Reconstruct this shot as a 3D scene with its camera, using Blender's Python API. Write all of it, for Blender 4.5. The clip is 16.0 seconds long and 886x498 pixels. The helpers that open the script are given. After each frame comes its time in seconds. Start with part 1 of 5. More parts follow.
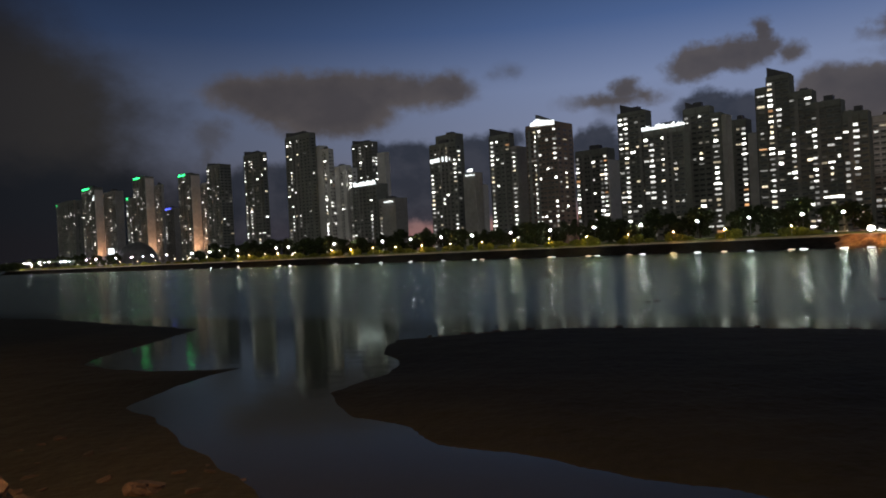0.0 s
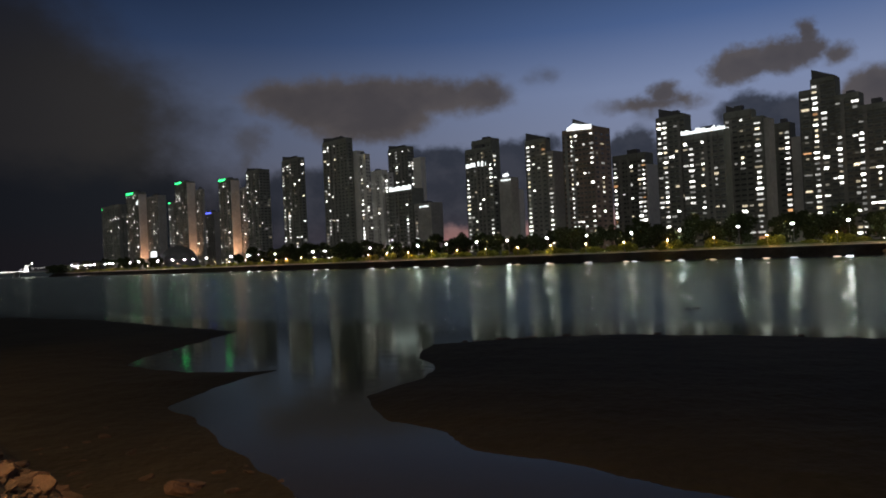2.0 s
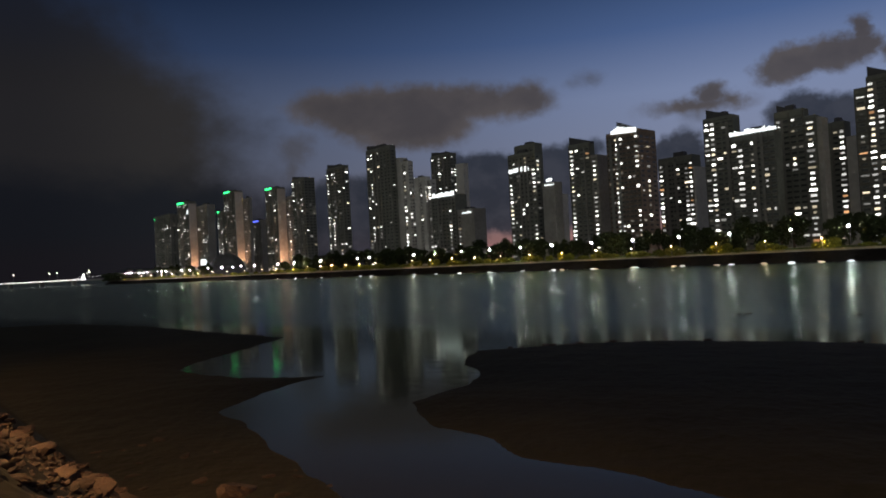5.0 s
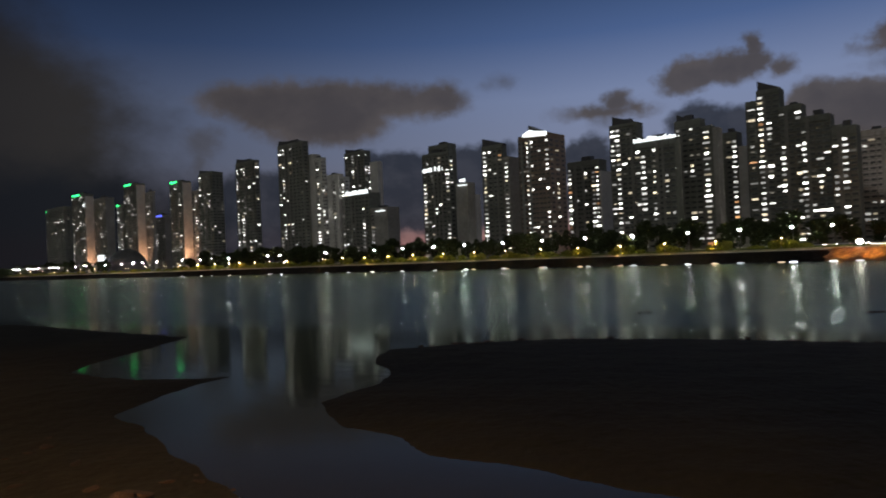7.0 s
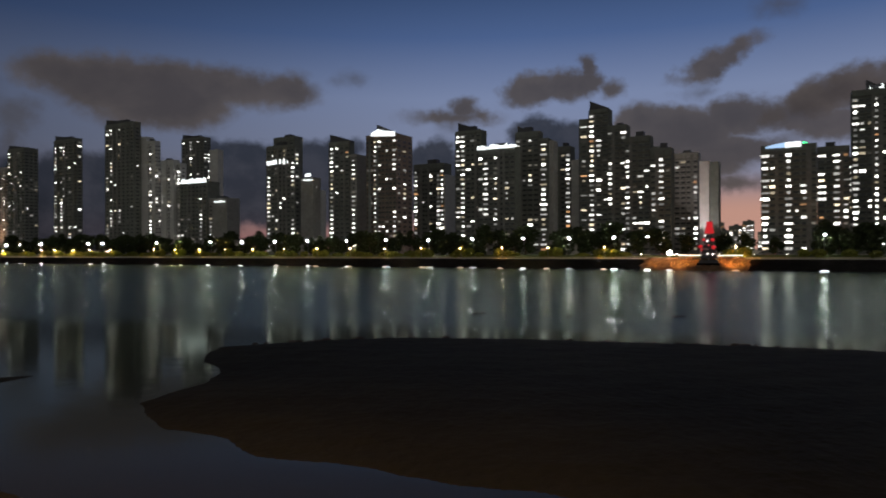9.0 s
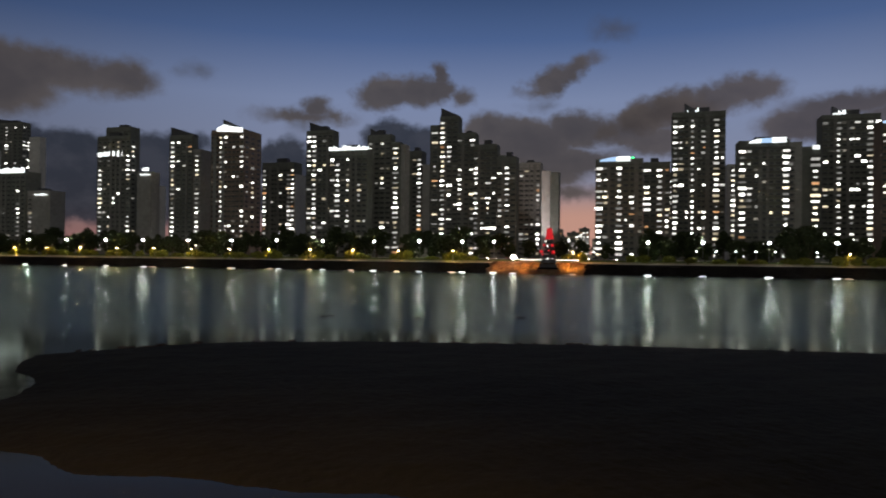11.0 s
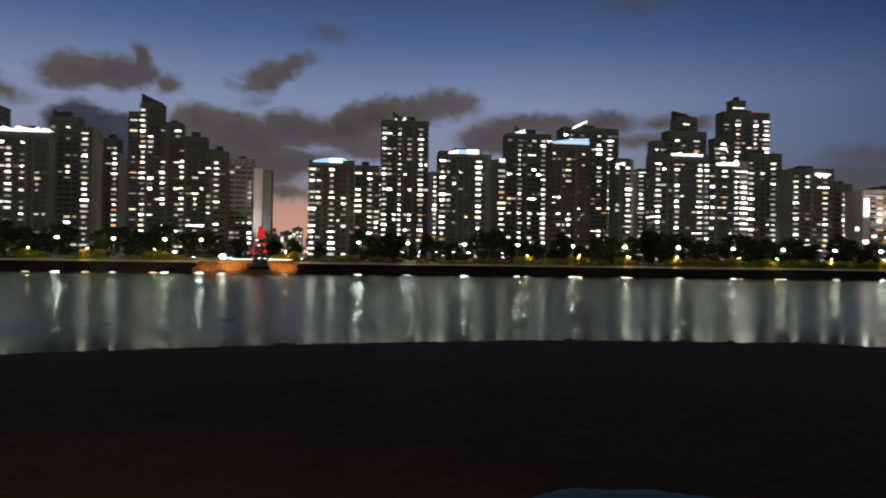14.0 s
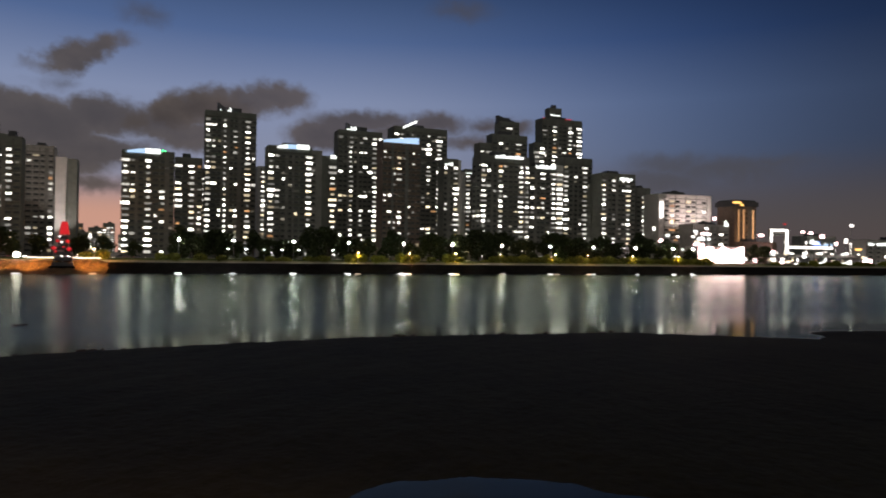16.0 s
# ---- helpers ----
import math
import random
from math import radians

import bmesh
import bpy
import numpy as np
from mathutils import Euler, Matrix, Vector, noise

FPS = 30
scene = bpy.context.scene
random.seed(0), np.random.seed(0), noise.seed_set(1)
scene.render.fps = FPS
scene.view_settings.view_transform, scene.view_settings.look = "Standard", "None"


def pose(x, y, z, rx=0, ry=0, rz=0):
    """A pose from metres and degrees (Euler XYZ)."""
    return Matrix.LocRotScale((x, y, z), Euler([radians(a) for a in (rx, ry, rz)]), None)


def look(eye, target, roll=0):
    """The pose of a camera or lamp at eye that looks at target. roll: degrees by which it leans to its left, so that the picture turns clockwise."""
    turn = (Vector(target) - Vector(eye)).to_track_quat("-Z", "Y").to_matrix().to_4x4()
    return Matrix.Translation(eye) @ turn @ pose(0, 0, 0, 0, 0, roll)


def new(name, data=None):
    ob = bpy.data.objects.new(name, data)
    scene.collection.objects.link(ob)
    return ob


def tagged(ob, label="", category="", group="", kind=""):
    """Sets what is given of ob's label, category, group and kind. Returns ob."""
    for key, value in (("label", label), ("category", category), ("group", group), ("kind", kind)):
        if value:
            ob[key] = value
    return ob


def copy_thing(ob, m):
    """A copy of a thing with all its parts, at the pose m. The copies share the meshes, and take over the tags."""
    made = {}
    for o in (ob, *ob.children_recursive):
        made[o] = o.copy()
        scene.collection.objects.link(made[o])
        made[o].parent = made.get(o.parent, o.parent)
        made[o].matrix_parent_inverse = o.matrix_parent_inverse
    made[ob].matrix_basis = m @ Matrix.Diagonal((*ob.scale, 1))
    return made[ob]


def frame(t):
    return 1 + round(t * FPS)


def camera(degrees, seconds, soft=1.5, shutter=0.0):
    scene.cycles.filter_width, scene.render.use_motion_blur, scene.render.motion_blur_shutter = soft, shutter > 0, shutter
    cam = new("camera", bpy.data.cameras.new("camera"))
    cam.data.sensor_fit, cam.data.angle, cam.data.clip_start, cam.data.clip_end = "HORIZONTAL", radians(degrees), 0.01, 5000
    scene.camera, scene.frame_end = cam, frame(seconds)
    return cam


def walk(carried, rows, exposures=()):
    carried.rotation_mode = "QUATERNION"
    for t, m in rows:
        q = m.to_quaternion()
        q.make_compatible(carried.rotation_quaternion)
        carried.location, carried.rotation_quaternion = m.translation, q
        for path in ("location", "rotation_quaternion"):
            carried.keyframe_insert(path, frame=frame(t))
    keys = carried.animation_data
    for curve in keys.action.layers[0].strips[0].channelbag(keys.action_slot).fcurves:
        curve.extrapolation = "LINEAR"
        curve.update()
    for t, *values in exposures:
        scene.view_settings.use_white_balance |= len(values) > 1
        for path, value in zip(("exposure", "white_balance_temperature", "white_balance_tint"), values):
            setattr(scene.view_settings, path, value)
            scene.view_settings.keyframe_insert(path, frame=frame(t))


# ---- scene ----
# The eye stands on the near embankment, 8 m over the river. Seconds, place, pitch, roll, yaw.
cam = camera(65.84, 16.0, soft=1.85, shutter=0.5)
EYE = 8.0
ROWS = [
    (0.0, 0.000, 0.000, 0.000, -0.27, 3.00, -0.74),
    (0.5, -0.020, 0.000, 0.007, 0.21, 2.94, 0.14),
    (1.0, -0.027, -0.000, 0.010, 0.34, 2.86, 0.77),
    (1.5, -0.038, -0.001, 0.008, 0.32, 2.74, 1.63),
    (2.0, -0.056, -0.001, 0.008, 0.27, 2.69, 2.21),
    (2.5, -0.061, -0.002, 0.007, 0.30, 2.92, 2.95),
    (3.0, -0.073, -0.002, 0.009, 0.43, 3.26, 4.08),
    (3.5, -0.093, -0.003, 0.011, 0.83, 3.22, 5.14),
    (3.7, -0.099, -0.003, 0.011, 1.00, 3.25, 5.60),
    (5.8, -0.146, -0.004, 0.016, 0.90, 3.10, 5.85),
    (6.0, -0.146, -0.004, 0.016, 0.87, 3.26, 4.86),
    (6.5, -0.096, 0.002, 0.012, 0.66, 2.99, 1.95),
    (7.0, -0.040, 0.008, 0.015, 0.50, 2.51, -1.43),
    (7.5, 0.018, 0.010, 0.005, 0.29, 1.75, -4.79),
    (8.0, 0.075, 0.008, 0.004, 0.12, 1.24, -7.93),
    (8.5, 0.130, 0.001, 0.002, 0.00, 0.55, -11.24),
    (9.0, 0.194, -0.011, 0.001, 0.06, 0.25, -14.43),
    (9.2, 0.214, -0.015, 0.001, 0.05, 0.15, -15.62),
    (11.3, 0.418, -0.080, 0.003, 0.38, -0.55, -28.75),
    (11.5, 0.438, -0.090, 0.003, 0.43, -0.53, -30.09),
    (12.0, 0.502, -0.122, 0.003, 0.45, -0.63, -34.36),
    (12.5, 0.575, -0.171, 0.002, 0.47, -0.78, -38.53),
    (13.0, 0.650, -0.231, 0.004, 0.54, -0.41, -42.37),
    (13.5, 0.685, -0.258, 0.008, 0.72, -0.87, -45.92),
    (14.0, 0.733, -0.303, 0.003, 0.55, -0.85, -50.48),
    (14.5, 0.803, -0.389, 0.005, 0.55, -0.45, -54.43),
    (15.0, 0.840, -0.443, 0.007, 0.69, -0.51, -57.65),
    (15.5, 0.862, -0.476, 0.007, 0.74, -0.84, -61.18),
    (16.0, 0.897, -0.547, 0.001, 0.53, -0.75, -64.50),
]
walk(cam, [(t, pose(x, y, EYE + z, 90 + pitch, roll, yaw)) for t, x, y, z, pitch, roll, yaw in ROWS],
     [(0.0, -0.10, 6500, 10), (8.0, -0.14, 6500, 10), (12.0, -0.11, 6600, 10), (16.0, 0.03, 6850, 10.5)])

# ---- shore coordinates: u runs along the far shore, v away from the eye ----
SHORE = radians(43.0)
UX, UY = math.cos(SHORE), -math.sin(SHORE)
VX, VY = math.sin(SHORE), math.cos(SHORE)
LAND = 5.0


def at(u, v, z=0.0):
    return Vector((u * UX + v * VX, u * UY + v * VY, z))


def shore_pose(u, v, z=0.0, turn=0.0):
    """x along the shore, y inland."""
    return Matrix.Translation(at(u, v, z)) @ Matrix.Rotation(-SHORE + turn, 4, "Z")


# ---- world: dusk sky with clouds ----
world = bpy.data.worlds.new("dusk_sky")
scene.world = world
world.use_nodes = True
wn, wl = world.node_tree.nodes, world.node_tree.links
wn.clear()


def wmath(op, a, b=None, c=None):
    n = wn.new("ShaderNodeMath")
    n.operation = op
    for i, v in enumerate((a, b, c)):
        if v is None:
            continue
        if isinstance(v, (int, float)):
            n.inputs[i].default_value = v
        else:
            wl.new(v, n.inputs[i])
    return n.outputs[0]


def wsmooth(v, lo, hi, a=0.0, b=1.0):
    n = wn.new("ShaderNodeMapRange")
    n.interpolation_type = "SMOOTHSTEP"
    wl.new(v, n.inputs[0])
    for i, k in enumerate((lo, hi, a, b)):
        n.inputs[i + 1].default_value = k
    return n.outputs[0]


def wmix(fac, a, b, blend="MIX"):
    n = wn.new("ShaderNodeMix")
    n.data_type, n.blend_type = "RGBA", blend
    for i, v in ((0, fac), (6, a), (7, b)):
        if isinstance(v, (int, float)):
            n.inputs[i].default_value = v
        elif isinstance(v, tuple):
            n.inputs[i].default_value = (*v, 1)
        else:
            wl.new(v, n.inputs[i])
    return n.outputs[2]


coord = wn.new("ShaderNodeTexCoord").outputs["Generated"]
sep = wn.new("ShaderNodeSeparateXYZ")
wl.new(coord, sep.inputs[0])
DEG = 180 / math.pi
az = wmath("MULTIPLY", wmath("ARCTAN2", sep.outputs[0], sep.outputs[1]), DEG)
el = wmath("MULTIPLY", wmath("ARCSINE", sep.outputs[2]), DEG)


def wnoise(scale, detail, rough=0.55, stretch=1.0):
    m = wn.new("ShaderNodeMapping")
    m.inputs["Scale"].default_value = (1, 1, stretch)
    wl.new(coord, m.inputs[0])
    n = wn.new("ShaderNodeTexNoise")
    n.inputs["Scale"].default_value, n.inputs["Detail"].default_value, n.inputs["Roughness"].default_value = scale, detail, rough
    wl.new(m.outputs[0], n.inputs["Vector"])
    return n.outputs["Fac"], n.outputs["Color"]


ramp = wn.new("ShaderNodeValToRGB")
wl.new(wmath("DIVIDE", wmath("MAXIMUM", el, 0.0), 40.0), ramp.inputs[0])
SKY = [(0.0, (0.28, 0.135, 0.125)), (0.045, (0.26, 0.145, 0.140)), (0.085, (0.18, 0.160, 0.190)), (0.20, (0.165, 0.19, 0.28)),
       (0.31, (0.150, 0.190, 0.310)), (0.43, (0.056, 0.096, 0.212)), (0.55, (0.022, 0.045, 0.110)), (1.0, (0.008, 0.018, 0.045))]
cr = ramp.color_ramp
while len(cr.elements) < len(SKY):
    cr.elements.new(0.5)
for e, (p, c) in zip(cr.elements, SKY):
    e.position, e.color = p, (*c, 1)
sky = ramp.outputs[0]
# the afterglow lies in the west, behind the gap in the towers
glow = wmath("ADD", wsmooth(az, -32.0, 24.0, 0.46, 1.36), wsmooth(az, 52.0, 104.0, 0.0, -1.10))
sky = wmix(1.0, sky, glow, "MULTIPLY")
sky = wmix(wsmooth(az, 58.0, 92.0), sky, wmix(1.0, sky, (0.72, 0.92, 1.16), "MULTIPLY"))

ember = wmath("MULTIPLY", wmath("MULTIPLY", wsmooth(az, 16.0, 38.0), wsmooth(az, 64.0, 46.0)), wsmooth(el, 6.2, 2.6))
sky = wmix(ember, sky, (0.56, 0.31, 0.245))
n1, _ = wnoise(9.0, 5.0, 0.55, 1.6)
n2, _ = wnoise(21.0, 5.0, 0.6, 1.3)
ragged = wmath("ADD", wmath("MULTIPLY", wmath("SUBTRACT", n1, 0.5), 2.2), wmath("MULTIPLY", wmath("SUBTRACT", n2, 0.5), 2.2))


def wvector(op, a, b=None):
    n = wn.new("ShaderNodeVectorMath")
    n.operation = op
    for i, v in enumerate((a, b)):
        if isinstance(v, tuple):
            n.inputs[i].default_value = v
        elif v is not None:
            wl.new(v, n.inputs[i])
    return n


# azimuth and elevation in degrees, torn by billows large and small
place = wn.new("ShaderNodeCombineXYZ")
wl.new(az, place.inputs[0])
wl.new(el, place.inputs[1])
_, billow = wnoise(15.0, 2.0, 0.5, 1.2)
_, curl = wnoise(60.0, 4.0, 0.62, 1.1)
warp = wvector("MULTIPLY", wvector("SUBTRACT", billow, (0.5, 0.5, 0.5)).outputs[0], (3.0, 1.3, 0.0)).outputs[0]
fray = wvector("MULTIPLY", wvector("SUBTRACT", curl, (0.5, 0.5, 0.5)).outputs[0], (1.7, 1.2, 0.0)).outputs[0]
sky_place = wvector("ADD", wvector("ADD", place.outputs[0], warp).outputs[0], fray).outputs[0]


def cloud_mass(puffs, soft=0.45, grow=1.0):
    """The cover of a cloud put together from puffs: azimuth, elevation, half width, half height, tilt."""
    mass = None
    for a, e, w, h, tilt in puffs:
        w, h = w * grow, h * grow
        m = wn.new("ShaderNodeMapping")
        m.vector_type = "TEXTURE"
        m.inputs["Location"].default_value = (a, e, 0)
        m.inputs["Rotation"].default_value = (0, 0, radians(tilt))
        m.inputs["Scale"].default_value = (w, h, 1)
        wl.new(sky_place, m.inputs[0])
        k = min(w, h)
        f = wmath("MULTIPLY_ADD", wvector("LENGTH", m.outputs[0]).outputs["Value"], -k, k)
        mass = f if mass is None else wmath("MAXIMUM", mass, f)
    return wsmooth(mass, -soft, soft), mass


# the low slate-blue bank behind the towers
slate, slate_mass = cloud_mass((
    (-1.8, 6.5, 3.9, 2.4, 0), (-4.1, 7.9, 1.4, 1.0, 0), (4.0, 6.9, 3.4, 2.1, 0), (6.1, 8.0, 1.9, 1.1, 0), (13.6, 7.2, 2.6, 1.9, 0),
    (1.2, 4.3, 12.5, 2.4, 0), (22.7, 9.3, 2.5, 1.5, 0), (25.1, 9.0, 1.8, 1.5, 0), (20.0, 6.0, 7.0, 2.4, 0), (-12.0, 4.8, 8.0, 2.6, 0), (28.6, 6.2, 6.0, 2.4, 0), (-14.0, 1.4, 10.5, 2.8, 0)))
# the grey-brown clouds over the middle and the upstream reach
long_cloud, long_mass = cloud_mass((
    (-14.6, 12.7, 3.0, 1.5, 0), (-11.4, 12.4, 5.2, 2.1, 0), (-7.3, 11.9, 5.2, 2.6, 0), (-9.0, 10.9, 4.0, 1.5, 0),
    (-3.0, 12.7, 5.2, 1.6, 0), (1.2, 12.7, 2.8, 1.4, 0), (2.2, 13.5, 1.2, 0.8, 0)), 0.65)
scud, scud_mass = cloud_mass((
    (15.2, 10.9, 2.9, 0.5, 0), (16.4, 11.6, 1.3, 0.7, 0), (14.1, 10.9, 1.7, 0.5, 0), (17.9, 11.1, 0.9, 0.4, 0),
    (21.9, 13.0, 2.0, 1.3, 0), (24.6, 13.2, 2.4, 1.0, 0), (26.6, 14.5, 0.7, 0.8, 0), (28.1, 12.8, 0.8, 0.6, 0), (21.4, 12.1, 1.2, 0.6, 0), (26.4, 13.4, 1.1, 0.8, 0),
    (35.5, 14.1, 1.6, 0.9, 20), (37.5, 14.9, 1.7, 0.7, 20), (34.7, 13.4, 1.2, 0.4, 10)), 0.42, 1.16)
bank, bank_mass = cloud_mass((
    (30.4, 9.9, 2.1, 1.5, 0), (33.4, 9.0, 4.4, 1.9, 0), (38.0, 10.0, 2.6, 1.4, 0), (36.7, 7.5, 4.3, 1.1, 0), (35.1, 6.5, 3.3, 1.1, 0),
    (37.5, 5.1, 2.4, 0.5, 0), (43.3, 10.7, 2.0, 1.0, 0), (46.1, 11.5, 1.9, 1.4, 0), (50.3, 12.5, 2.5, 1.1, 0), (48.0, 11.9, 2.8, 1.0, 0)), grow=1.1)
bank_up, bank_up_mass = cloud_mass((
    (45.0, 11.0, 3.1, 1.4, 0), (42.4, 9.9, 2.4, 1.5, 0), (43.9, 8.9, 2.8, 1.0, 0), (57.0, 10.9, 3.6, 0.8, 0), (54.8, 9.8, 3.3, 1.3, 0), (59.5, 11.1, 2.0, 0.6, 0),
    (60.7, 10.1, 2.3, 1.0, 0), (63.7, 10.8, 2.3, 0.8, 0), (68.3, 10.6, 1.6, 0.5, 0), (66.5, 9.4, 2.2, 0.5, 0), (70.6, 10.5, 1.4, 0.6, 0)), grow=1.1)
# thin veils and smoke
veil, _ = cloud_mass((
    (-17.5, 9.5, 1.2, 1.1, 0), (-17.7, 8.1, 0.6, 0.8, 0), (82.5, 7.4, 3.0, 0.8, 0), (86.5, 6.9, 4.1, 0.8, 0), (89.7, 7.2, 2.3, 0.4, 0), (81.3, 6.1, 3.9, 0.9, 0),
    (40.4, 17.7, 1.2, 0.5, 0), (65.7, 19.8, 1.9, 0.6, 0), (6.5, 13.9, 0.7, 0.4, 0), (34.9, 12.2, 0.7, 0.35, 0), (15.1, 10.0, 0.9, 0.4, 0)), 0.7)
haze = wmath("MULTIPLY", wsmooth(el, 9.5, 2.5), wmath("MULTIPLY", wsmooth(az, 62.0, 88.0), 0.82))
sky = wmix(haze, sky, (0.082, 0.070, 0.070))
brown = wmix(wsmooth(n1, 0.35, 0.65), (0.070, 0.060, 0.058), (0.092, 0.078, 0.073))
brown = wmix(wsmooth(az, 30.0, 62.0), brown, wmix(1.0, brown, (1.0, 1.0, 1.12), "MULTIPLY"))
slate_hue = wmix(wsmooth(n2, 0.36, 0.64), (0.021, 0.025, 0.036), (0.036, 0.039, 0.052))
sky = wmix(wmath("MULTIPLY", veil, 0.62), sky, (0.066, 0.062, 0.067))
sky = wmix(wmath("MULTIPLY", slate, 0.93), sky, slate_hue)
for part_cover, mass in ((bank, bank_mass), (bank_up, bank_up_mass), (scud, scud_mass), (long_cloud, long_mass)):
    # the cores are thicker and darker than the fringes
    core = wmix(wsmooth(mass, 0.1, 1.5), brown, wmix(1.0, brown, (0.80, 0.80, 0.82), "MULTIPLY"))
    sky = wmix(wmath("MULTIPLY", part_cover, 0.92), sky, core)
# heavy overcast downstream, brown where the town lights it
low_shift = wmath("MULTIPLY", wmath("MAXIMUM", wmath("SUBTRACT", 9.0, el), 0.0), 0.6)
high_shift = wmath("MULTIPLY", wmath("MAXIMUM", wmath("SUBTRACT", el, 12.0), 0.0), 1.2)
edge = wmath("ADD", wmath("SUBTRACT", wmath("ADD", az, wmath("MULTIPLY", ragged, 2.4)), low_shift), high_shift)
over = wmath("MULTIPLY", wsmooth(edge, -16.5, -27.0, 0.0, 0.97), wsmooth(el, 40.0, 14.0))
over_hue = wmix(wsmooth(wmath("ADD", el, ragged), 5.5, 9.5), (0.0095, 0.0112, 0.0145), (0.0265, 0.0245, 0.0235))
over_hue = wmix(wsmooth(el, 13.0, 20.0), over_hue, (0.0165, 0.0165, 0.0180))
over_hue = wmix(wsmooth(az, -26.0, -38.0), over_hue, wmix(1.0, over_hue, (0.60, 0.60, 0.66), "MULTIPLY"))
sky = wmix(over, sky, over_hue)
# town-lit overcast overhead and behind the eye
rear = wsmooth(wmath("ABSOLUTE", wmath("SUBTRACT", az, 30.0)), 85.0, 125.0)
above = wsmooth(wmath("ADD", el, wmath("MULTIPLY", ragged, 5.0)), 25.0, 36.0)
sky = wmix(wmath("MULTIPLY", wmath("MAXIMUM", rear, above), 0.92), sky, wmix(rear, (0.045, 0.045, 0.042), (0.185, 0.185, 0.170)))
back = wn.new("ShaderNodeBackground")
wl.new(sky, back.inputs[0])
back.inputs[1].default_value = 1.0
wo = wn.new("ShaderNodeOutputWorld")
wl.new(back.outputs[0], wo.inputs[0])

# ---- materials ----


def material(name, color, rough=0.8, metal=0.0, spec=0.4, vary=0.25, grain=3.0, stain=0.3, bump=0.0, per_object=0.0, coat=0.0):
    """Principled surface with stains at two scales and fine relief."""
    m = bpy.data.materials.new(name)
    m.use_nodes = True
    nt = m.node_tree
    b = nt.nodes["Principled BSDF"]
    b.inputs["Roughness"].default_value, b.inputs["Metallic"].default_value = rough, metal
    b.inputs["Specular IOR Level"].default_value = spec
    b.inputs["Coat Weight"].default_value = coat
    tc = nt.nodes.new("ShaderNodeTexCoord")
    big = nt.nodes.new("ShaderNodeTexNoise")
    big.inputs["Scale"].default_value, big.inputs["Detail"].default_value = stain, 4
    fine = nt.nodes.new("ShaderNodeTexNoise")
    fine.inputs["Scale"].default_value, fine.inputs["Detail"].default_value = grain, 6
    for n in (big, fine):
        nt.links.new(tc.outputs["Object"], n.inputs["Vector"])
    add = nt.nodes.new("ShaderNodeMath")
    add.operation = "ADD"
    nt.links.new(big.outputs["Fac"], add.inputs[0])
    nt.links.new(fine.outputs["Fac"], add.inputs[1])
    mr = nt.nodes.new("ShaderNodeMapRange")
    mr.inputs[1].default_value, mr.inputs[2].default_value = 0.7, 1.3
    mr.inputs[3].default_value, mr.inputs[4].default_value = 1 - vary, 1 + vary
    nt.links.new(add.outputs[0], mr.inputs[0])
    val = mr.outputs[0]
    if per_object:
        oi = nt.nodes.new("ShaderNodeObjectInfo")
        k = nt.nodes.new("ShaderNodeMapRange")
        k.inputs[3].default_value, k.inputs[4].default_value = 1 - per_object, 1 + per_object
        nt.links.new(oi.outputs["Random"], k.inputs[0])
        mu = nt.nodes.new("ShaderNodeMath")
        mu.operation = "MULTIPLY"
        nt.links.new(val, mu.inputs[0])
        nt.links.new(k.outputs[0], mu.inputs[1])
        val = mu.outputs[0]
    vm = nt.nodes.new("ShaderNodeVectorMath")
    vm.operation = "SCALE"
    vm.inputs[0].default_value = color
    nt.links.new(val, vm.inputs["Scale"])
    nt.links.new(vm.outputs[0], b.inputs["Base Color"])
    if bump:
        bp = nt.nodes.new("ShaderNodeBump")
        bp.inputs["Strength"].default_value, bp.inputs["Distance"].default_value = 0.8, bump
        nt.links.new(add.outputs[0], bp.inputs["Height"])
        nt.links.new(bp.outputs[0], b.inputs["Normal"])
    return m


def glowing(name, color, strength, spread=0.0, lights=True):
    """A surface that gives off light; spread varies it from object to object."""
    m = bpy.data.materials.new(name)
    m.use_nodes = True
    nt = m.node_tree
    b = nt.nodes["Principled BSDF"]
    b.inputs["Base Color"].default_value = (0.12, 0.12, 0.12, 1)
    b.inputs["Emission Color"].default_value = (*color, 1)
    b.inputs["Emission Strength"].default_value = strength
    if spread:
        oi = nt.nodes.new("ShaderNodeObjectInfo")
        k = nt.nodes.new("ShaderNodeMapRange")
        k.inputs[3].default_value, k.inputs[4].default_value = strength * (1 - spread), strength * (1 + spread)
        skew = nt.nodes.new("ShaderNodeMath")
        skew.operation = "POWER"
        skew.inputs[1].default_value = 2.2
        nt.links.new(oi.outputs["Random"], skew.inputs[0])
        nt.links.new(skew.outputs[0], k.inputs[0])
        nt.links.new(k.outputs[0], b.inputs["Emission Strength"])
    if not lights:
        m.cycles.emission_sampling = "NONE"
    return m


M_MUD = material("wet_mud", (0.020, 0.0168, 0.0100), 0.8, vary=0.35, grain=1.8, stain=0.12, bump=0.13, spec=0.15)
M_ROCK = material("riprap_rock", (0.046, 0.026, 0.0175), 0.9, vary=0.35, grain=6.0, stain=1.1, bump=0.05, per_object=0.35)
M_BANK = material("landing_stone", (0.13, 0.085, 0.05), 0.9, vary=0.4, grain=1.5, stain=0.3, bump=0.1, spec=0.1)
M_BED = material("river_bed", (0.05, 0.045, 0.04), 0.9)
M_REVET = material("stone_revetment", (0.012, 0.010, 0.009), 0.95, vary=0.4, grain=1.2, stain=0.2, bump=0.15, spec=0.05)
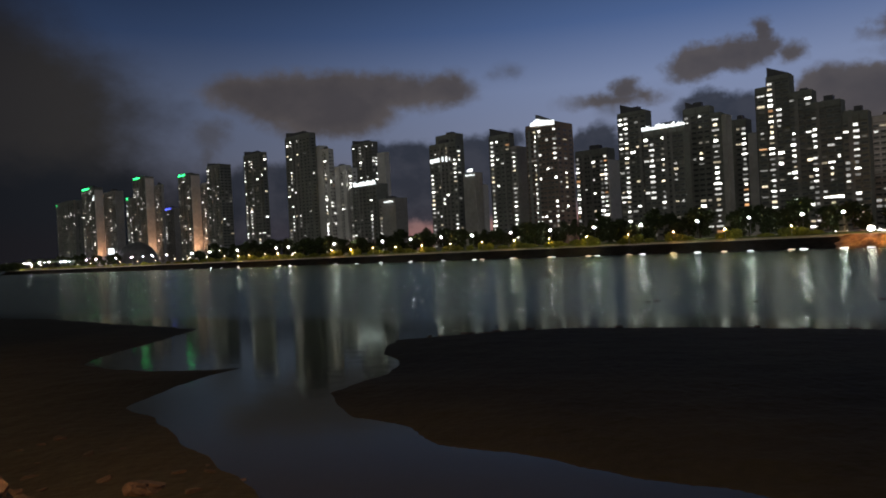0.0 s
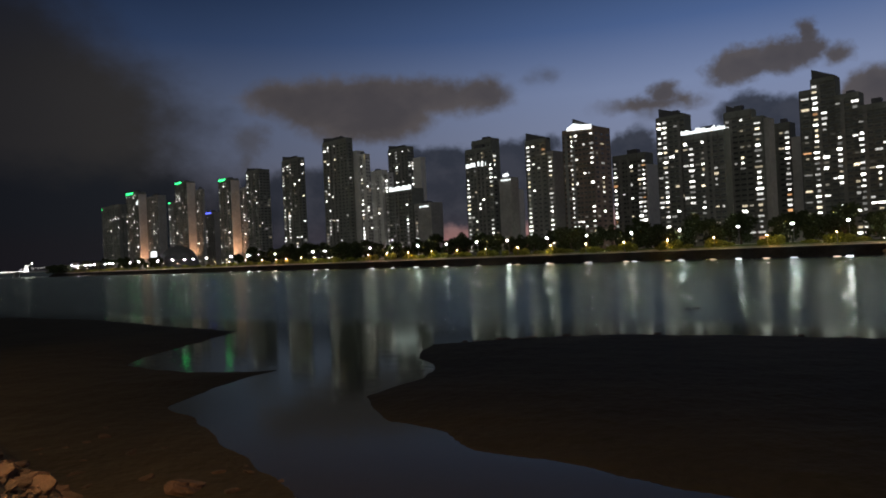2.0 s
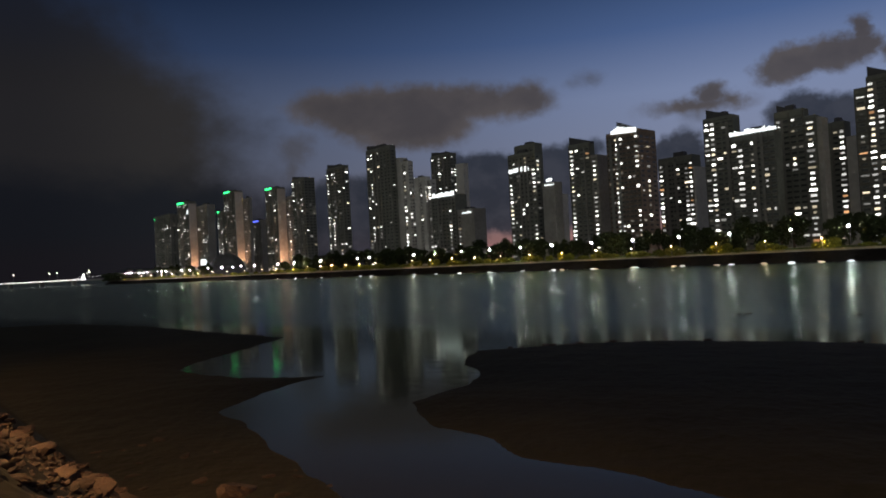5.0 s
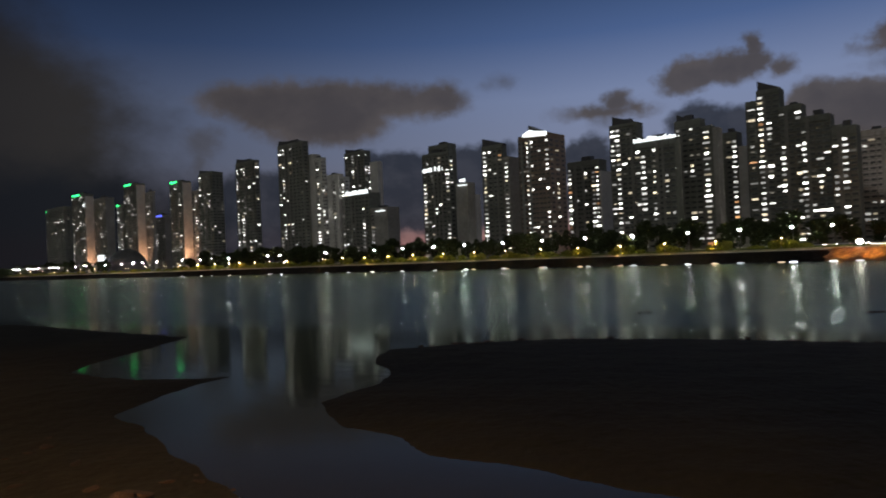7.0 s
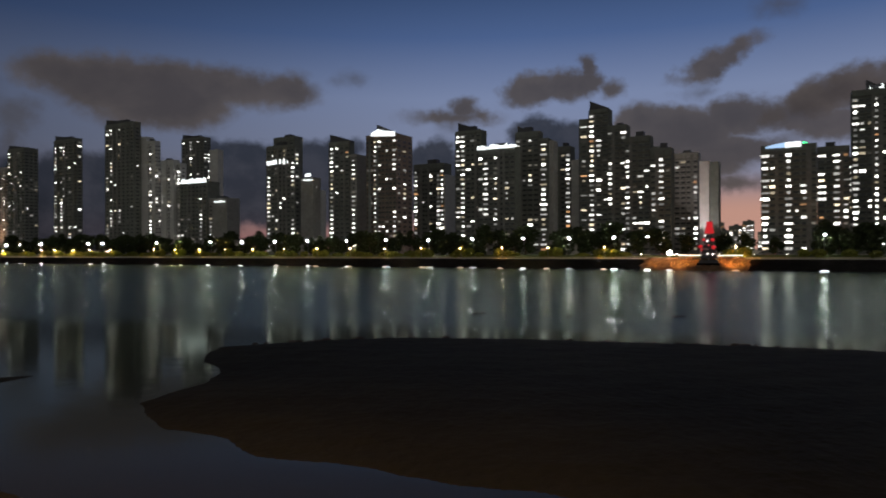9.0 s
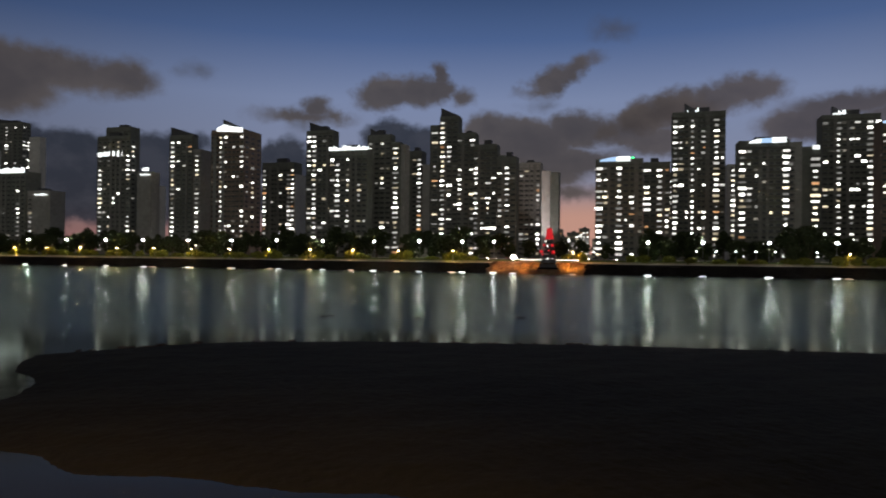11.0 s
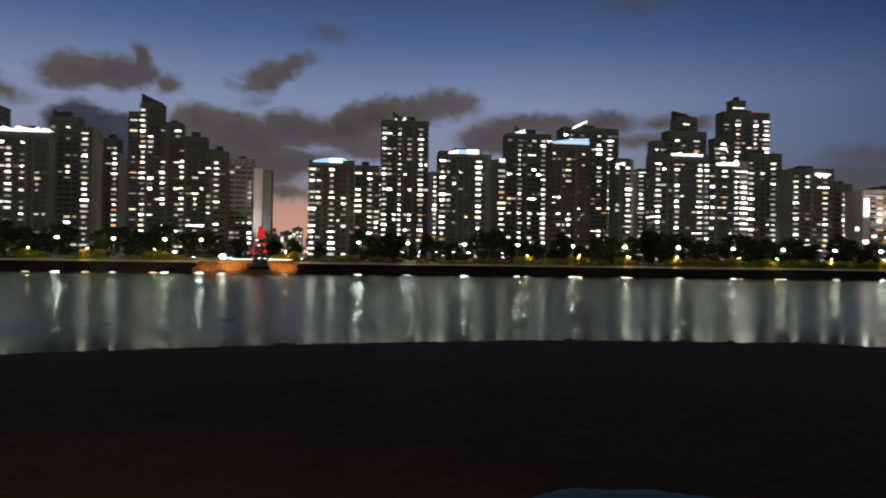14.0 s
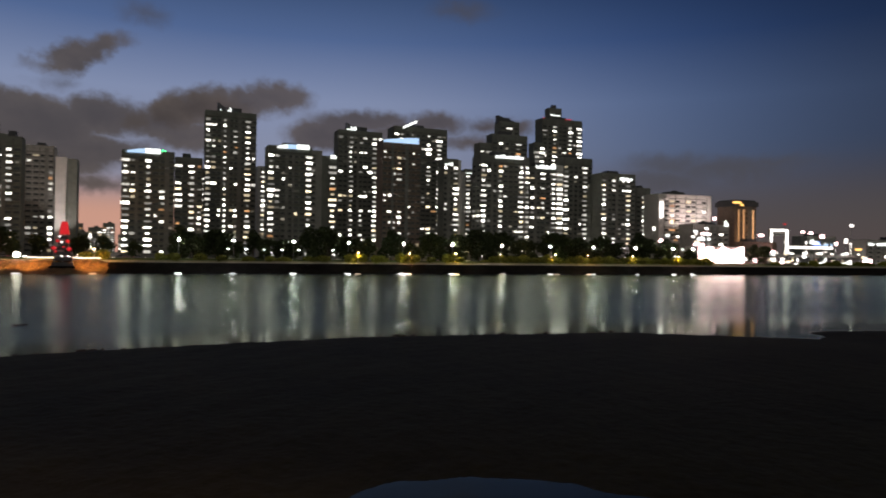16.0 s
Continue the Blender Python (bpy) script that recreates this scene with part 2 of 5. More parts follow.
M_PAVE = material("promenade_paving", (0.42, 0.38, 0.31), 0.85, vary=0.2, grain=0.8, stain=0.1)
M_WALLSTONE = material("wall_stone", (0.46, 0.40, 0.28), 0.9, vary=0.3, grain=1.5, stain=0.2, spec=0.1)
M_GRASS = material("lawn", (0.09, 0.12, 0.03), 0.95, vary=0.4, grain=1.0, stain=0.08, bump=0.1)
M_ROAD = material("asphalt", (0.05, 0.05, 0.05), 0.85)
M_LEAF = material("foliage", (0.050, 0.064, 0.026), 0.75, vary=0.4, grain=0.9, stain=0.3, per_object=0.25, spec=0.2)
# leaf colour brightened and yellowed to carry part of the lamplight
M_SHRUB = material("lamplit_shrub_leaves", (0.24, 0.25, 0.045), 0.75, vary=0.4, grain=1.5, stain=0.4, per_object=0.3, spec=0.2)
M_BARK = material("bark", (0.12, 0.09, 0.07), 0.9, vary=0.3)
M_DARK = material("dark_grey_render", (0.225, 0.232, 0.210), 0.85, spec=0.15, vary=0.2, grain=0.5, stain=0.05)
M_GREY = material("grey_render", (0.36, 0.345, 0.325), 0.85, vary=0.18, grain=0.5, stain=0.05)
M_PALE = material("pale_concrete", (0.68, 0.66, 0.63), 0.85, vary=0.15, grain=0.4, stain=0.05)
M_WHITE = material("white_render", (0.75, 0.70, 0.68), 0.8, vary=0.1, grain=0.4, stain=0.06)
M_BROWN = material("brown_brick", (0.27, 0.20, 0.16), 0.85, vary=0.25, grain=0.8, stain=0.1)
M_PIER = material("pier_render", (0.25, 0.245, 0.23), 0.85, spec=0.15, vary=0.2, grain=0.5, stain=0.06)
M_SLAB = material("balcony_concrete", (0.17, 0.163, 0.148), 0.85, spec=0.15, vary=0.2, grain=0.7)
M_ROOF = material("roof_metal", (0.10, 0.10, 0.11), 0.6, vary=0.2, metal=0.3)
M_GLASS = material("unlit_glass", (0.07, 0.074, 0.074), 0.12, vary=0.2, spec=0.6)
M_METAL = material("galvanised_steel", (0.35, 0.35, 0.36), 0.45, metal=0.8, vary=0.15)
M_CAR = material("car_paint", (0.25, 0.25, 0.27), 0.3, vary=0.05, coat=0.6, per_object=0.6)
M_RUBBER = material("rubber", (0.02, 0.02, 0.02), 0.9)
L_COOL = glowing("cool_window", (1.0, 0.975, 0.92), 3.8, 0.95, lights=False)
L_DIM = glowing("curtained_window", (1.0, 0.90, 0.74), 0.22, 0.85, lights=False)
L_WARM = glowing("warm_window", (1.0, 0.84, 0.58), 1.6, 0.75, lights=False)
L_AMBER = glowing("amber_window", (1.0, 0.50, 0.22), 0.9, 0.5, lights=False)
L_WHITE = glowing("white_crown_light", (0.93, 1.0, 1.0), 1.8)
L_BLUE = glowing("blue_crown_light", (0.45, 0.68, 1.0), 1.1)
L_GREEN = glowing("green_roof_light", (0.03, 1.0, 0.22), 4.0)
L_DEEP = glowing("deep_blue_sign_light", (0.10, 0.14, 1.0), 3.0)
L_RED = glowing("red_light", (0.62, 0.006, 0.014), 1.0)
L_LAMP = glowing("white_lamp_glass", (0.93, 0.98, 1.0), 190.0, 0.3)
L_SODIUM = glowing("sodium_lamp_glass", (1.0, 0.70, 0.36), 60.0, 0.35)
L_DOWN = glowing("sodium_lens", (1.0, 0.56, 0.15), 900.0, 0.3)
L_FLOOD = glowing("flood_globe_glass", (1.0, 0.93, 0.85), 12.0)
L_PINK = glowing("shop_light", (1.0, 0.62, 0.66), 7.5)
L_STRIP = glowing("light_strip", (1.0, 0.95, 0.92), 3.2)
L_BRIDGE = glowing("bridge_lamp_glass", (1.0, 0.86, 0.66), 12.0)
L_NEON = glowing("blue_neon", (0.25, 0.36, 1.0), 4.0)
L_HEAD = glowing("headlight_glass", (1.0, 0.96, 0.9), 60.0)
L_BOLLARD = glowing("bollard_glass", (0.95, 0.98, 1.0), 25.0, 0.5)
# glow for the added shapes that imitate lamp reflections at the waterline
L_GLINT = glowing("white_glint", (0.95, 0.98, 1.0), 3.6, 0.6)
L_GLINT_AMBER = glowing("amber_glint", (1.0, 0.74, 0.50), 1.6, 0.6)
L_GOLD = glowing("gold_sign_light", (1.0, 0.55, 0.15), 2.2)

# river water: calm by the near flats, ruffled in bands further out
M_WATER = bpy.data.materials.new("river_water")
M_WATER.use_nodes = True
nt = M_WATER.node_tree
nt.nodes.remove(nt.nodes["Principled BSDF"])
silt = nt.nodes.new("ShaderNodeBsdfDiffuse")
silt.inputs["Color"].default_value = (0.022, 0.020, 0.015, 1)
gloss = nt.nodes.new("ShaderNodeBsdfGlossy")
gloss.inputs["Color"].default_value = (0.72, 0.82, 0.74, 1)
fresnel = nt.nodes.new("ShaderNodeFresnel")
fresnel.inputs["IOR"].default_value = 1.265
skin = nt.nodes.new("ShaderNodeMixShader")
nt.links.new(fresnel.outputs[0], skin.inputs[0])
nt.links.new(silt.outputs[0], skin.inputs[1])
nt.links.new(gloss.outputs[0], skin.inputs[2])
nt.links.new(skin.outputs[0], nt.nodes["Material Output"].inputs["Surface"])
tc = nt.nodes.new("ShaderNodeTexCoord")


turn = nt.nodes.new("ShaderNodeMapping")
turn.inputs["Rotation"].default_value = (0, 0, SHORE)
nt.links.new(tc.outputs["Object"], turn.inputs[0])


def water_noise(scale, sx, sy, detail):
    mp = nt.nodes.new("ShaderNodeMapping")
    mp.inputs["Scale"].default_value = (sx, sy, 1)
    nt.links.new(turn.outputs[0], mp.inputs[0])
    n = nt.nodes.new("ShaderNodeTexNoise")
    n.inputs["Scale"].default_value, n.inputs["Detail"].default_value = scale, detail
    nt.links.new(mp.outputs[0], n.inputs["Vector"])
    return n.outputs["Fac"]


ripple = water_noise(0.8, 0.75, 1.0, 3)
bands = water_noise(0.05, 0.22, 1.0, 5)
sv = nt.nodes.new("ShaderNodeSeparateXYZ")
nt.links.new(turn.outputs[0], sv.inputs[0])
# distance from the near shore, with a wavering edge
wob = nt.nodes.new("ShaderNodeMath")
wob.operation = "MULTIPLY_ADD"
lean = nt.nodes.new("ShaderNodeMath")
lean.operation = "MULTIPLY_ADD"
upto = nt.nodes.new("ShaderNodeMath")
upto.operation = "MINIMUM"
upto.inputs[1].default_value = 5.0
nt.links.new(sv.outputs[0], upto.inputs[0])
nt.links.new(upto.outputs[0], lean.inputs[0])
lean.inputs[1].default_value = -0.24
nt.links.new(sv.outputs[1], lean.inputs[2])
nt.links.new(bands, wob.inputs[0])
wob.inputs[1].default_value = 16.0
nt.links.new(lean.outputs[0], wob.inputs[2])
calm = nt.nodes.new("ShaderNodeMapRange")
calm.interpolation_type = "SMOOTHSTEP"
calm.inputs[1].default_value, calm.inputs[2].default_value, calm.inputs[3].default_value, calm.inputs[4].default_value = 64.0, 90.0, 0.0, 1.0
nt.links.new(wob.outputs[0], calm.inputs[0])
rough = nt.nodes.new("ShaderNodeMapRange")
rough.interpolation_type = "SMOOTHSTEP"
for k, value in enumerate((64.0, 86.0, 0.065, 0.21)):
    rough.inputs[k + 1].default_value = value
nt.links.new(wob.outputs[0], rough.inputs[0])
rb = nt.nodes.new("ShaderNodeMath")
rb.operation = "MULTIPLY_ADD"
nt.links.new(bands, rb.inputs[0])
rb.inputs[1].default_value = 0.05
nt.links.new(rough.outputs[0], rb.inputs[2])
nt.links.new(rb.outputs[0], gloss.inputs["Roughness"])
bp = nt.nodes.new("ShaderNodeBump")
st = nt.nodes.new("ShaderNodeMapRange")
st.inputs[3].default_value, st.inputs[4].default_value = 0.5, 0.5
nt.links.new(calm.outputs[0], st.inputs[0])
nt.links.new(st.outputs[0], bp.inputs["Strength"])
# the breeze ruffles the downstream reach more
breeze = nt.nodes.new("ShaderNodeMapRange")
breeze.interpolation_type = "SMOOTHSTEP"
for k, value in enumerate((-380.0, -20.0, 0.045, 0.018)):
    breeze.inputs[k + 1].default_value = value
nt.links.new(sv.outputs[0], breeze.inputs[0])
nt.links.new(breeze.outputs[0], bp.inputs["Distance"])
swell = water_noise(0.14, 0.12, 1.0, 3)
mixed = nt.nodes.new("ShaderNodeMath")
mixed.operation = "MULTIPLY_ADD"
nt.links.new(swell, mixed.inputs[0])
mixed.inputs[1].default_value = 0.45
nt.links.new(ripple, mixed.inputs[2])
nt.links.new(mixed.outputs[0], bp.inputs["Height"])
for node in (silt, gloss, fresnel):
    nt.links.new(bp.outputs[0], node.inputs["Normal"])

# ---- building helpers ----


def finish(bm, name, mat, smooth=False):
    me = bpy.data.meshes.new(name)
    bm.to_mesh(me)
    bm.free()
    me.materials.append(mat)
    if smooth:
        for p in me.polygons:
            p.use_smooth = True
    return me


def box(bm, x0, x1, y0, y1, z0, z1):
    vs = [bm.verts.new(p) for p in ((x0, y0, z0), (x1, y0, z0), (x1, y1, z0), (x0, y1, z0), (x0, y0, z1), (x1, y0, z1), (x1, y1, z1), (x0, y1, z1))]
    for f in ((3, 2, 1, 0), (4, 5, 6, 7), (0, 1, 5, 4), (1, 2, 6, 5), (2, 3, 7, 6), (3, 0, 4, 7)):
        bm.faces.new([vs[i] for i in f])
    return vs


def prism(bm, outline, y0, y1):
    """An outline in x and z, drawn out along y."""
    a = [bm.verts.new((x, y0, z)) for x, z in outline]
    b = [bm.verts.new((x, y1, z)) for x, z in outline]
    bm.faces.new(a)
    bm.faces.new(b[::-1])
    n = len(a)
    for i in range(n):
        bm.faces.new((a[i], b[i], b[(i + 1) % n], a[(i + 1) % n]))


def tube(bm, p, q, r0, r1, n=8):
    p, q = Vector(p), Vector(q)
    z = (q - p).normalized()
    x = z.orthogonal().normalized()
    y = z.cross(x)
    a, b = [], []
    for i in range(n):
        t = 2 * math.pi * i / n
        o = x * math.cos(t) + y * math.sin(t)
        a.append(bm.verts.new(p + o * r0))
        b.append(bm.verts.new(q + o * r1))
    for i in range(n):
        bm.faces.new((a[i], a[(i + 1) % n], b[(i + 1) % n], b[i]))
    bm.faces.new(a[::-1])
    bm.faces.new(b)


def ball(bm, c, r, sub=1, squash=1.0):
    bmesh.ops.create_icosphere(bm, subdivisions=sub, radius=1.0, matrix=Matrix.Translation(c) @ Matrix.Diagonal((r, r, r * squash, 1)))


def thing(name, label, category, m=None, group="", kind=""):
    ob = new(name)
    ob.empty_display_size = 0.5
    ob.matrix_basis = m if m is not None else Matrix.Identity(4)
    return tagged(ob, label, category, group, kind)


def part(name, bm, mat, parent, label="", kind="", smooth=False):
    me = bm if isinstance(bm, bpy.types.Mesh) else finish(bm, name, mat, smooth)
    ob = new(name, me)
    ob.parent = parent
    return tagged(ob, label, kind=kind)


def solid(name, bm, mat, label, category="", kind="", m=None, smooth=False):
    ob = new(name, finish(bm, name, mat, smooth))
    if m is not None:
        ob.matrix_basis = m
    return tagged(ob, label, category, "", kind)


# ---- river, bed and far bank ----
bm = bmesh.new()
box(bm, -4000, 4000, -2500, 4800, -2.2, -1.6)
solid("ground", bm, M_BED, "dark silty river bed under the water", "ground", "structure")
bm = bmesh.new()
vs = [bm.verts.new((x, y, 0)) for x, y in ((-4000, -2500), (4000, -2500), (4000, 4800), (-4000, 4800))]
bm.faces.new(vs)
solid("water", bm, M_WATER, "dark river water with rippled light streaks", "water", "structure")

U0, U1 = -1060.0, 900.0


def bank_strip(name, mat, label, profile, category):
    """A strip of the far bank: v and z pairs, swept along the shore with a slightly wavering line."""
    b = bmesh.new()
    rows = []
    n = 196
    for i in range(n + 1):
        u = U0 + (U1 - U0) * i / n
        wav = 1.2 * math.sin(u / 37.0) + 0.8 * math.sin(u / 13.0 + 1)
        end = max(0.0, (U0 + 60 - u) / 60.0) ** 2 * 60
        rows.append([b.verts.new(at(u, v + wav + end, z)) for v, z in profile])
    for r, s in zip(rows, rows[1:]):
        for j in range(len(profile) - 1):
            b.faces.new((r[j], s[j], s[j + 1], r[j + 1]))
    return solid(name, b, mat, label, category, "structure")


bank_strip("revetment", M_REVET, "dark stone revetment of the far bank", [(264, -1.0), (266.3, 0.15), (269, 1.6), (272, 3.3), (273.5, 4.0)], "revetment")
bank_strip("promenade", M_PAVE, "riverside promenade lit yellow by its lamps", [(273.5, 4.0), (273.6, 4.15), (279.5, 4.2)], "pavement")
bank_strip("retaining_wall", M_WALLSTONE, "low pale wall along the promenade", [(279.5, 4.2), (279.52, 4.72), (279.85, 4.73), (279.86, 4.5)], "wall")
bank_strip("lawn", M_GRASS, "grass strip under the trees", [(279.8, 4.7), (280.2, 4.85), (284, 5.5), (290, 5.3), (303, 5.0)], "lawn")
bank_strip("road", M_ROAD, "asphalt riverside road", [(303, 5.0), (303.1, 4.88), (318, 4.9), (318.1, 5.0)], "road")
bank_strip("city_ground", M_PAVE, "paved ground between the apartment towers", [(318.1, 5.0), (500, 5.0), (2600, 5.0), (2601, -2.0)], "ground")

# ---- apartment towers ----
FLOOR = 2.85
rng = random.Random(7)
window_meshes = {}
pier_rng = random.Random(19)
dim_rng = random.Random(23)


def window_mesh(w, h, mat):
    """A lit window: two panes with a mullion between."""
    key = (round(w * 3) / 3, round(h * 4) / 4, mat.name)
    if key not in window_meshes:
        w, h = key[0], key[1]
        b = bmesh.new()
        box(b, -w / 2, -0.07, -0.06, 0.06, -h / 2, h / 2)
        box(b, 0.07, w / 2, -0.06, 0.06, -h / 2, h / 2)
        window_meshes[key] = finish(b, "window", mat)
    return window_meshes[key]


def quad_into(verts, faces, p):
    i = len(verts)
    verts.extend(p)
    faces.append((i, i + 1, i + 2, i + 3))


WALLS = {"d": M_DARK, "g": M_GREY, "p": M_PALE, "w": M_WHITE, "b": M_BROWN}


def apartment(label, blocks, crown=None, name="apartment_tower", category="apartment building", hue=(0.84, 0.06)):
    """blocks: u, width, v, depth, height, bays of the front from left to right, wall, bays of the side.
    A bay is a digit (tenths of its windows lit), '.' (unlit windows) or '-' (blank wall)."""
    uc = blocks[0][0] + blocks[0][1] / 2
    root = thing(name, label, category, shore_pose(uc, blocks[0][2], LAND), "towers across the river")
    dv, df, sl, sf = [], [], bmesh.new(), 0
    for u, w, v, d, h, bays, wall, side in blocks:
        x0, y0 = u - uc, v - blocks[0][2]
        x1, y1, z1 = x0 + w, y0 + d, h - LAND - 1.2
        b = bmesh.new()
        box(b, x0, x1, y0, y1, 0, z1)
        part("wall", b, WALLS[wall], root, "", "")
        # parapet and roof plant
        b = bmesh.new()
        t = 0.35
        for q in ((x0, x1, y0, y0 + t), (x0, x1, y1 - t, y1), (x0, x0 + t, y0 + t, y1 - t), (x1 - t, x1, y0 + t, y1 - t)):
            box(b, *q, z1 + 0.003, z1 + 1.1)
        part("parapet", b, WALLS[wall], root)
        if w > 9 and bays.count("-") < len(bays):
            b = bmesh.new()
            k = rng.uniform(0.25, 0.45)
            box(b, x0 + w * k, x0 + w * (k + 0.3), y0 + d * 0.3, y0 + d * 0.75, z1 + 0.003, z1 + rng.uniform(2.6, 4.2))
            part("roof_plant", b, M_ROOF, root, "dark lift housing on the roof")
        n = int((z1 - 2.5) / FLOOR)
        left = uc + x0 > 0
        for face in (0, 1):
            text = bays if face == 0 else side
            if not text:
                continue
            span = w if face == 0 else d
            bw = span / len(text)
            for j, c in enumerate(text):
                if c == "-":
                    continue
                prob = (0.05 if c == "." else (int(c) / 10.0 if int(c) > 1 else 0.14)) * (1.25 if uc > -20 else 1.0)
                ww = min(bw * 0.76, 3.0) * (0.75 if uc < -245 else 1.0)
                run = 0
                for k in range(n):
                    zc = 2.6 + FLOOR * k + 0.25
                    s = (j + 0.5) * bw
                    hh = 0.95 if uc < -245 else 1.12
                    if rng.random() < prob * (1.35 if run else 0.85):
                        run = 1
                        x = rng.random()
                        mat = L_COOL if x < hue[0] else (L_WARM if x < 1 - hue[1] * 0.4 else L_AMBER)
                        pw = ww * ((rng.choice((1.45, 1.2, 0.95, 0.6)) if uc > -60 else rng.choice((1.25, 0.95, 0.7, 0.5))) if prob > 0.3 else rng.choice((1.1, 0.7, 0.45)))
                        ob = new("window", window_mesh(max(pw, 0.6), hh * (rng.choice((1.05, 0.85, 0.6)) if uc > -60 else rng.choice((1.15, 0.9, 0.7))), mat))
                        ob.parent = root
                        if face == 0:
                            ob.location = (x0 + s, y0 - 0.03, zc)
                        elif left:
                            ob.location, ob.rotation_euler = (x0 - 0.03, y0 + s, zc), (0, 0, math.pi / 2)
                        else:
                            ob.location, ob.rotation_euler = (x1 + 0.03, y0 + s, zc), (0, 0, math.pi / 2)
                    else:
                        run = 0
                        if dim_rng.random() < 0.055 and c not in "-":
                            ob = new("window", window_mesh(max(ww * dim_rng.choice((0.9, 0.6)), 0.6), hh * 0.9, L_DIM))
                            ob.parent = root
                            if face == 0:
                                ob.location = (x0 + s, y0 - 0.03, zc)
                            elif left:
                                ob.location, ob.rotation_euler = (x0 - 0.03, y0 + s, zc), (0, 0, math.pi / 2)
                            else:
                                ob.location, ob.rotation_euler = (x1 + 0.03, y0 + s, zc), (0, 0, math.pi / 2)
                            continue
                        a, e = s - ww / 2, s + ww / 2
                        if face == 0:
                            p = [(x0 + a, y0 - 0.02, zc - hh / 2), (x0 + e, y0 - 0.02, zc - hh / 2), (x0 + e, y0 - 0.02, zc + hh / 2), (x0 + a, y0 - 0.02, zc + hh / 2)]
                        elif left:
                            p = [(x0 - 0.02, y0 + e, zc - hh / 2), (x0 - 0.02, y0 + a, zc - hh / 2), (x0 - 0.02, y0 + a, zc + hh / 2), (x0 - 0.02, y0 + e, zc + hh / 2)]
                        else:
                            p = [(x1 + 0.02, y0 + a, zc - hh / 2), (x1 + 0.02, y0 + e, zc - hh / 2), (x1 + 0.02, y0 + e, zc + hh / 2), (x1 + 0.02, y0 + a, zc + hh / 2)]
                        quad_into(dv, df, p)
            if face == 0 and text.strip("-"):
                # balcony slabs between the outermost windows, and party fins
                lo = len(text) - len(text.lstrip("-"))
                hi = len(text.rstrip("-"))
                for k in range(n + 1):
                    z = 1.6 + FLOOR * k
                    box(sl, x0 + lo * bw, x0 + hi * bw, y0 - 0.32, y0 - 0.004, z, z + 0.3)
                for j in range(lo, hi + 1, 2):
                    xx = min(max(x0 + j * bw, x0 + 0.2), x1 - 0.2)
                    box(sl, xx - 0.16, xx + 0.16, y0 - 0.42, y0 - 0.33, 1.0, z1)
                sf += 1
                if w > 8 and wall in "dgb" and hi - lo > 2:
                    for j in pier_rng.sample(range(lo + 1, hi), min(hi - lo - 1, 1 + (w > 16) + (w > 24))):
                        q = bmesh.new()
                        half = pier_rng.uniform(0.6, 1.2)
                        box(q, x0 + j * bw - half, x0 + j * bw + half, y0 - 0.62, y0 - 0.425, 0.4, z1 - pier_rng.uniform(0, 3))
                        part("pier", q, M_PIER, root, "plain wall pier")
    if df:
        me = bpy.data.meshes.new("glazing")
        me.from_pydata(dv, [], df)
        me.materials.append(M_GLASS)
        part("glazing", me, M_GLASS, root, "dark unlit window glazing", "stuff")
    if sf:
        part("balcony_facing", sl, M_SLAB, root, "concrete balcony edges and fins", "stuff")
    else:
        sl.free()
    # crown: kind, u, width, v, z, height
    for k in crown or ():
        kind, u, w, v, z, h = k
        x, y, z = u - uc, v - blocks[0][2], z - LAND - (0.0 if kind == "slant" else 1.5)
        b = bmesh.new()
        if kind == "slant":
            prism(b, [(x, z - 2.4), (x + w, z - 2.4), (x + w, z - 1.0), (x + w * 0.35, z + h * 0.9 - 1.4), (x, z + h * 1.35 - 1.4)], y, y + 4.0)
            part("roof_screen", b, M_ROOF, root, "slanted dark roof screen")
        elif kind == "lean":
            prism(b, [(x, z), (x + w, z - 1.2), (x + w, z + h - 1.6), (x + w * 0.55, z + h - 0.6), (x + w * 0.3, z + h + 0.8), (x, z + h * 0.5)], y - 0.5, y - 0.1)
            part("crown_light", b, L_WHITE, root, "white sloping crown light")
        elif kind.startswith("rise"):
            prism(b, [(x, z), (x + w, z), (x + w, z + h), (x + w * 0.6, z + h * 0.85), (x + w * 0.15, z + h * 0.5), (x, z + h * 0.3)], y - 0.5, y - 0.1)
            part("crown_light", b, L_BLUE if "blue" in kind else L_WHITE, root, kind.split()[1] + " sloping crown light")
        elif kind.startswith("bar"):
            box(b, x, x + w, y - 0.5, y - 0.1, z, z + h)
            part("crown_light", b, L_BLUE if "blue" in kind else L_WHITE, root, kind.split()[1] + " crown light bar")
        elif kind == "sign":
            box(b, x, x + w, y - 0.6, y - 0.1, z, z + h)
            part("light_sign", b, L_STRIP, root, "tall narrow glowing sign")
        elif kind == "slant_light":
            prism(b, [(x, z), (x + w, z + h), (x + w, z + h + 1.6), (x, z + 1.4)], y, y + 0.4)
            part("crown_light", b, L_WHITE, root, "white slanted light line")
        else:
            mat = {"white": L_WHITE, "blue": L_BLUE, "deep blue": L_DEEP, "green": L_GREEN, "red": L_RED, "gold": L_GOLD}[kind]
            n = max(2, int(w / 2.6))
            for i in range(n):
                a, c = x + w * i / n + 0.12, x + w * (i + 1) / n - 0.12
                g0, g1 = rng.uniform(0.3, 0.75), rng.uniform(0.3, 0.75)
                prism(b, [(a, z), (c, z), (c, z + h * g1), (a, z + h * g0)], y - 0.5, y - 0.1)
            part("crown_light", b, mat, root, kind + " crown light")
    return root


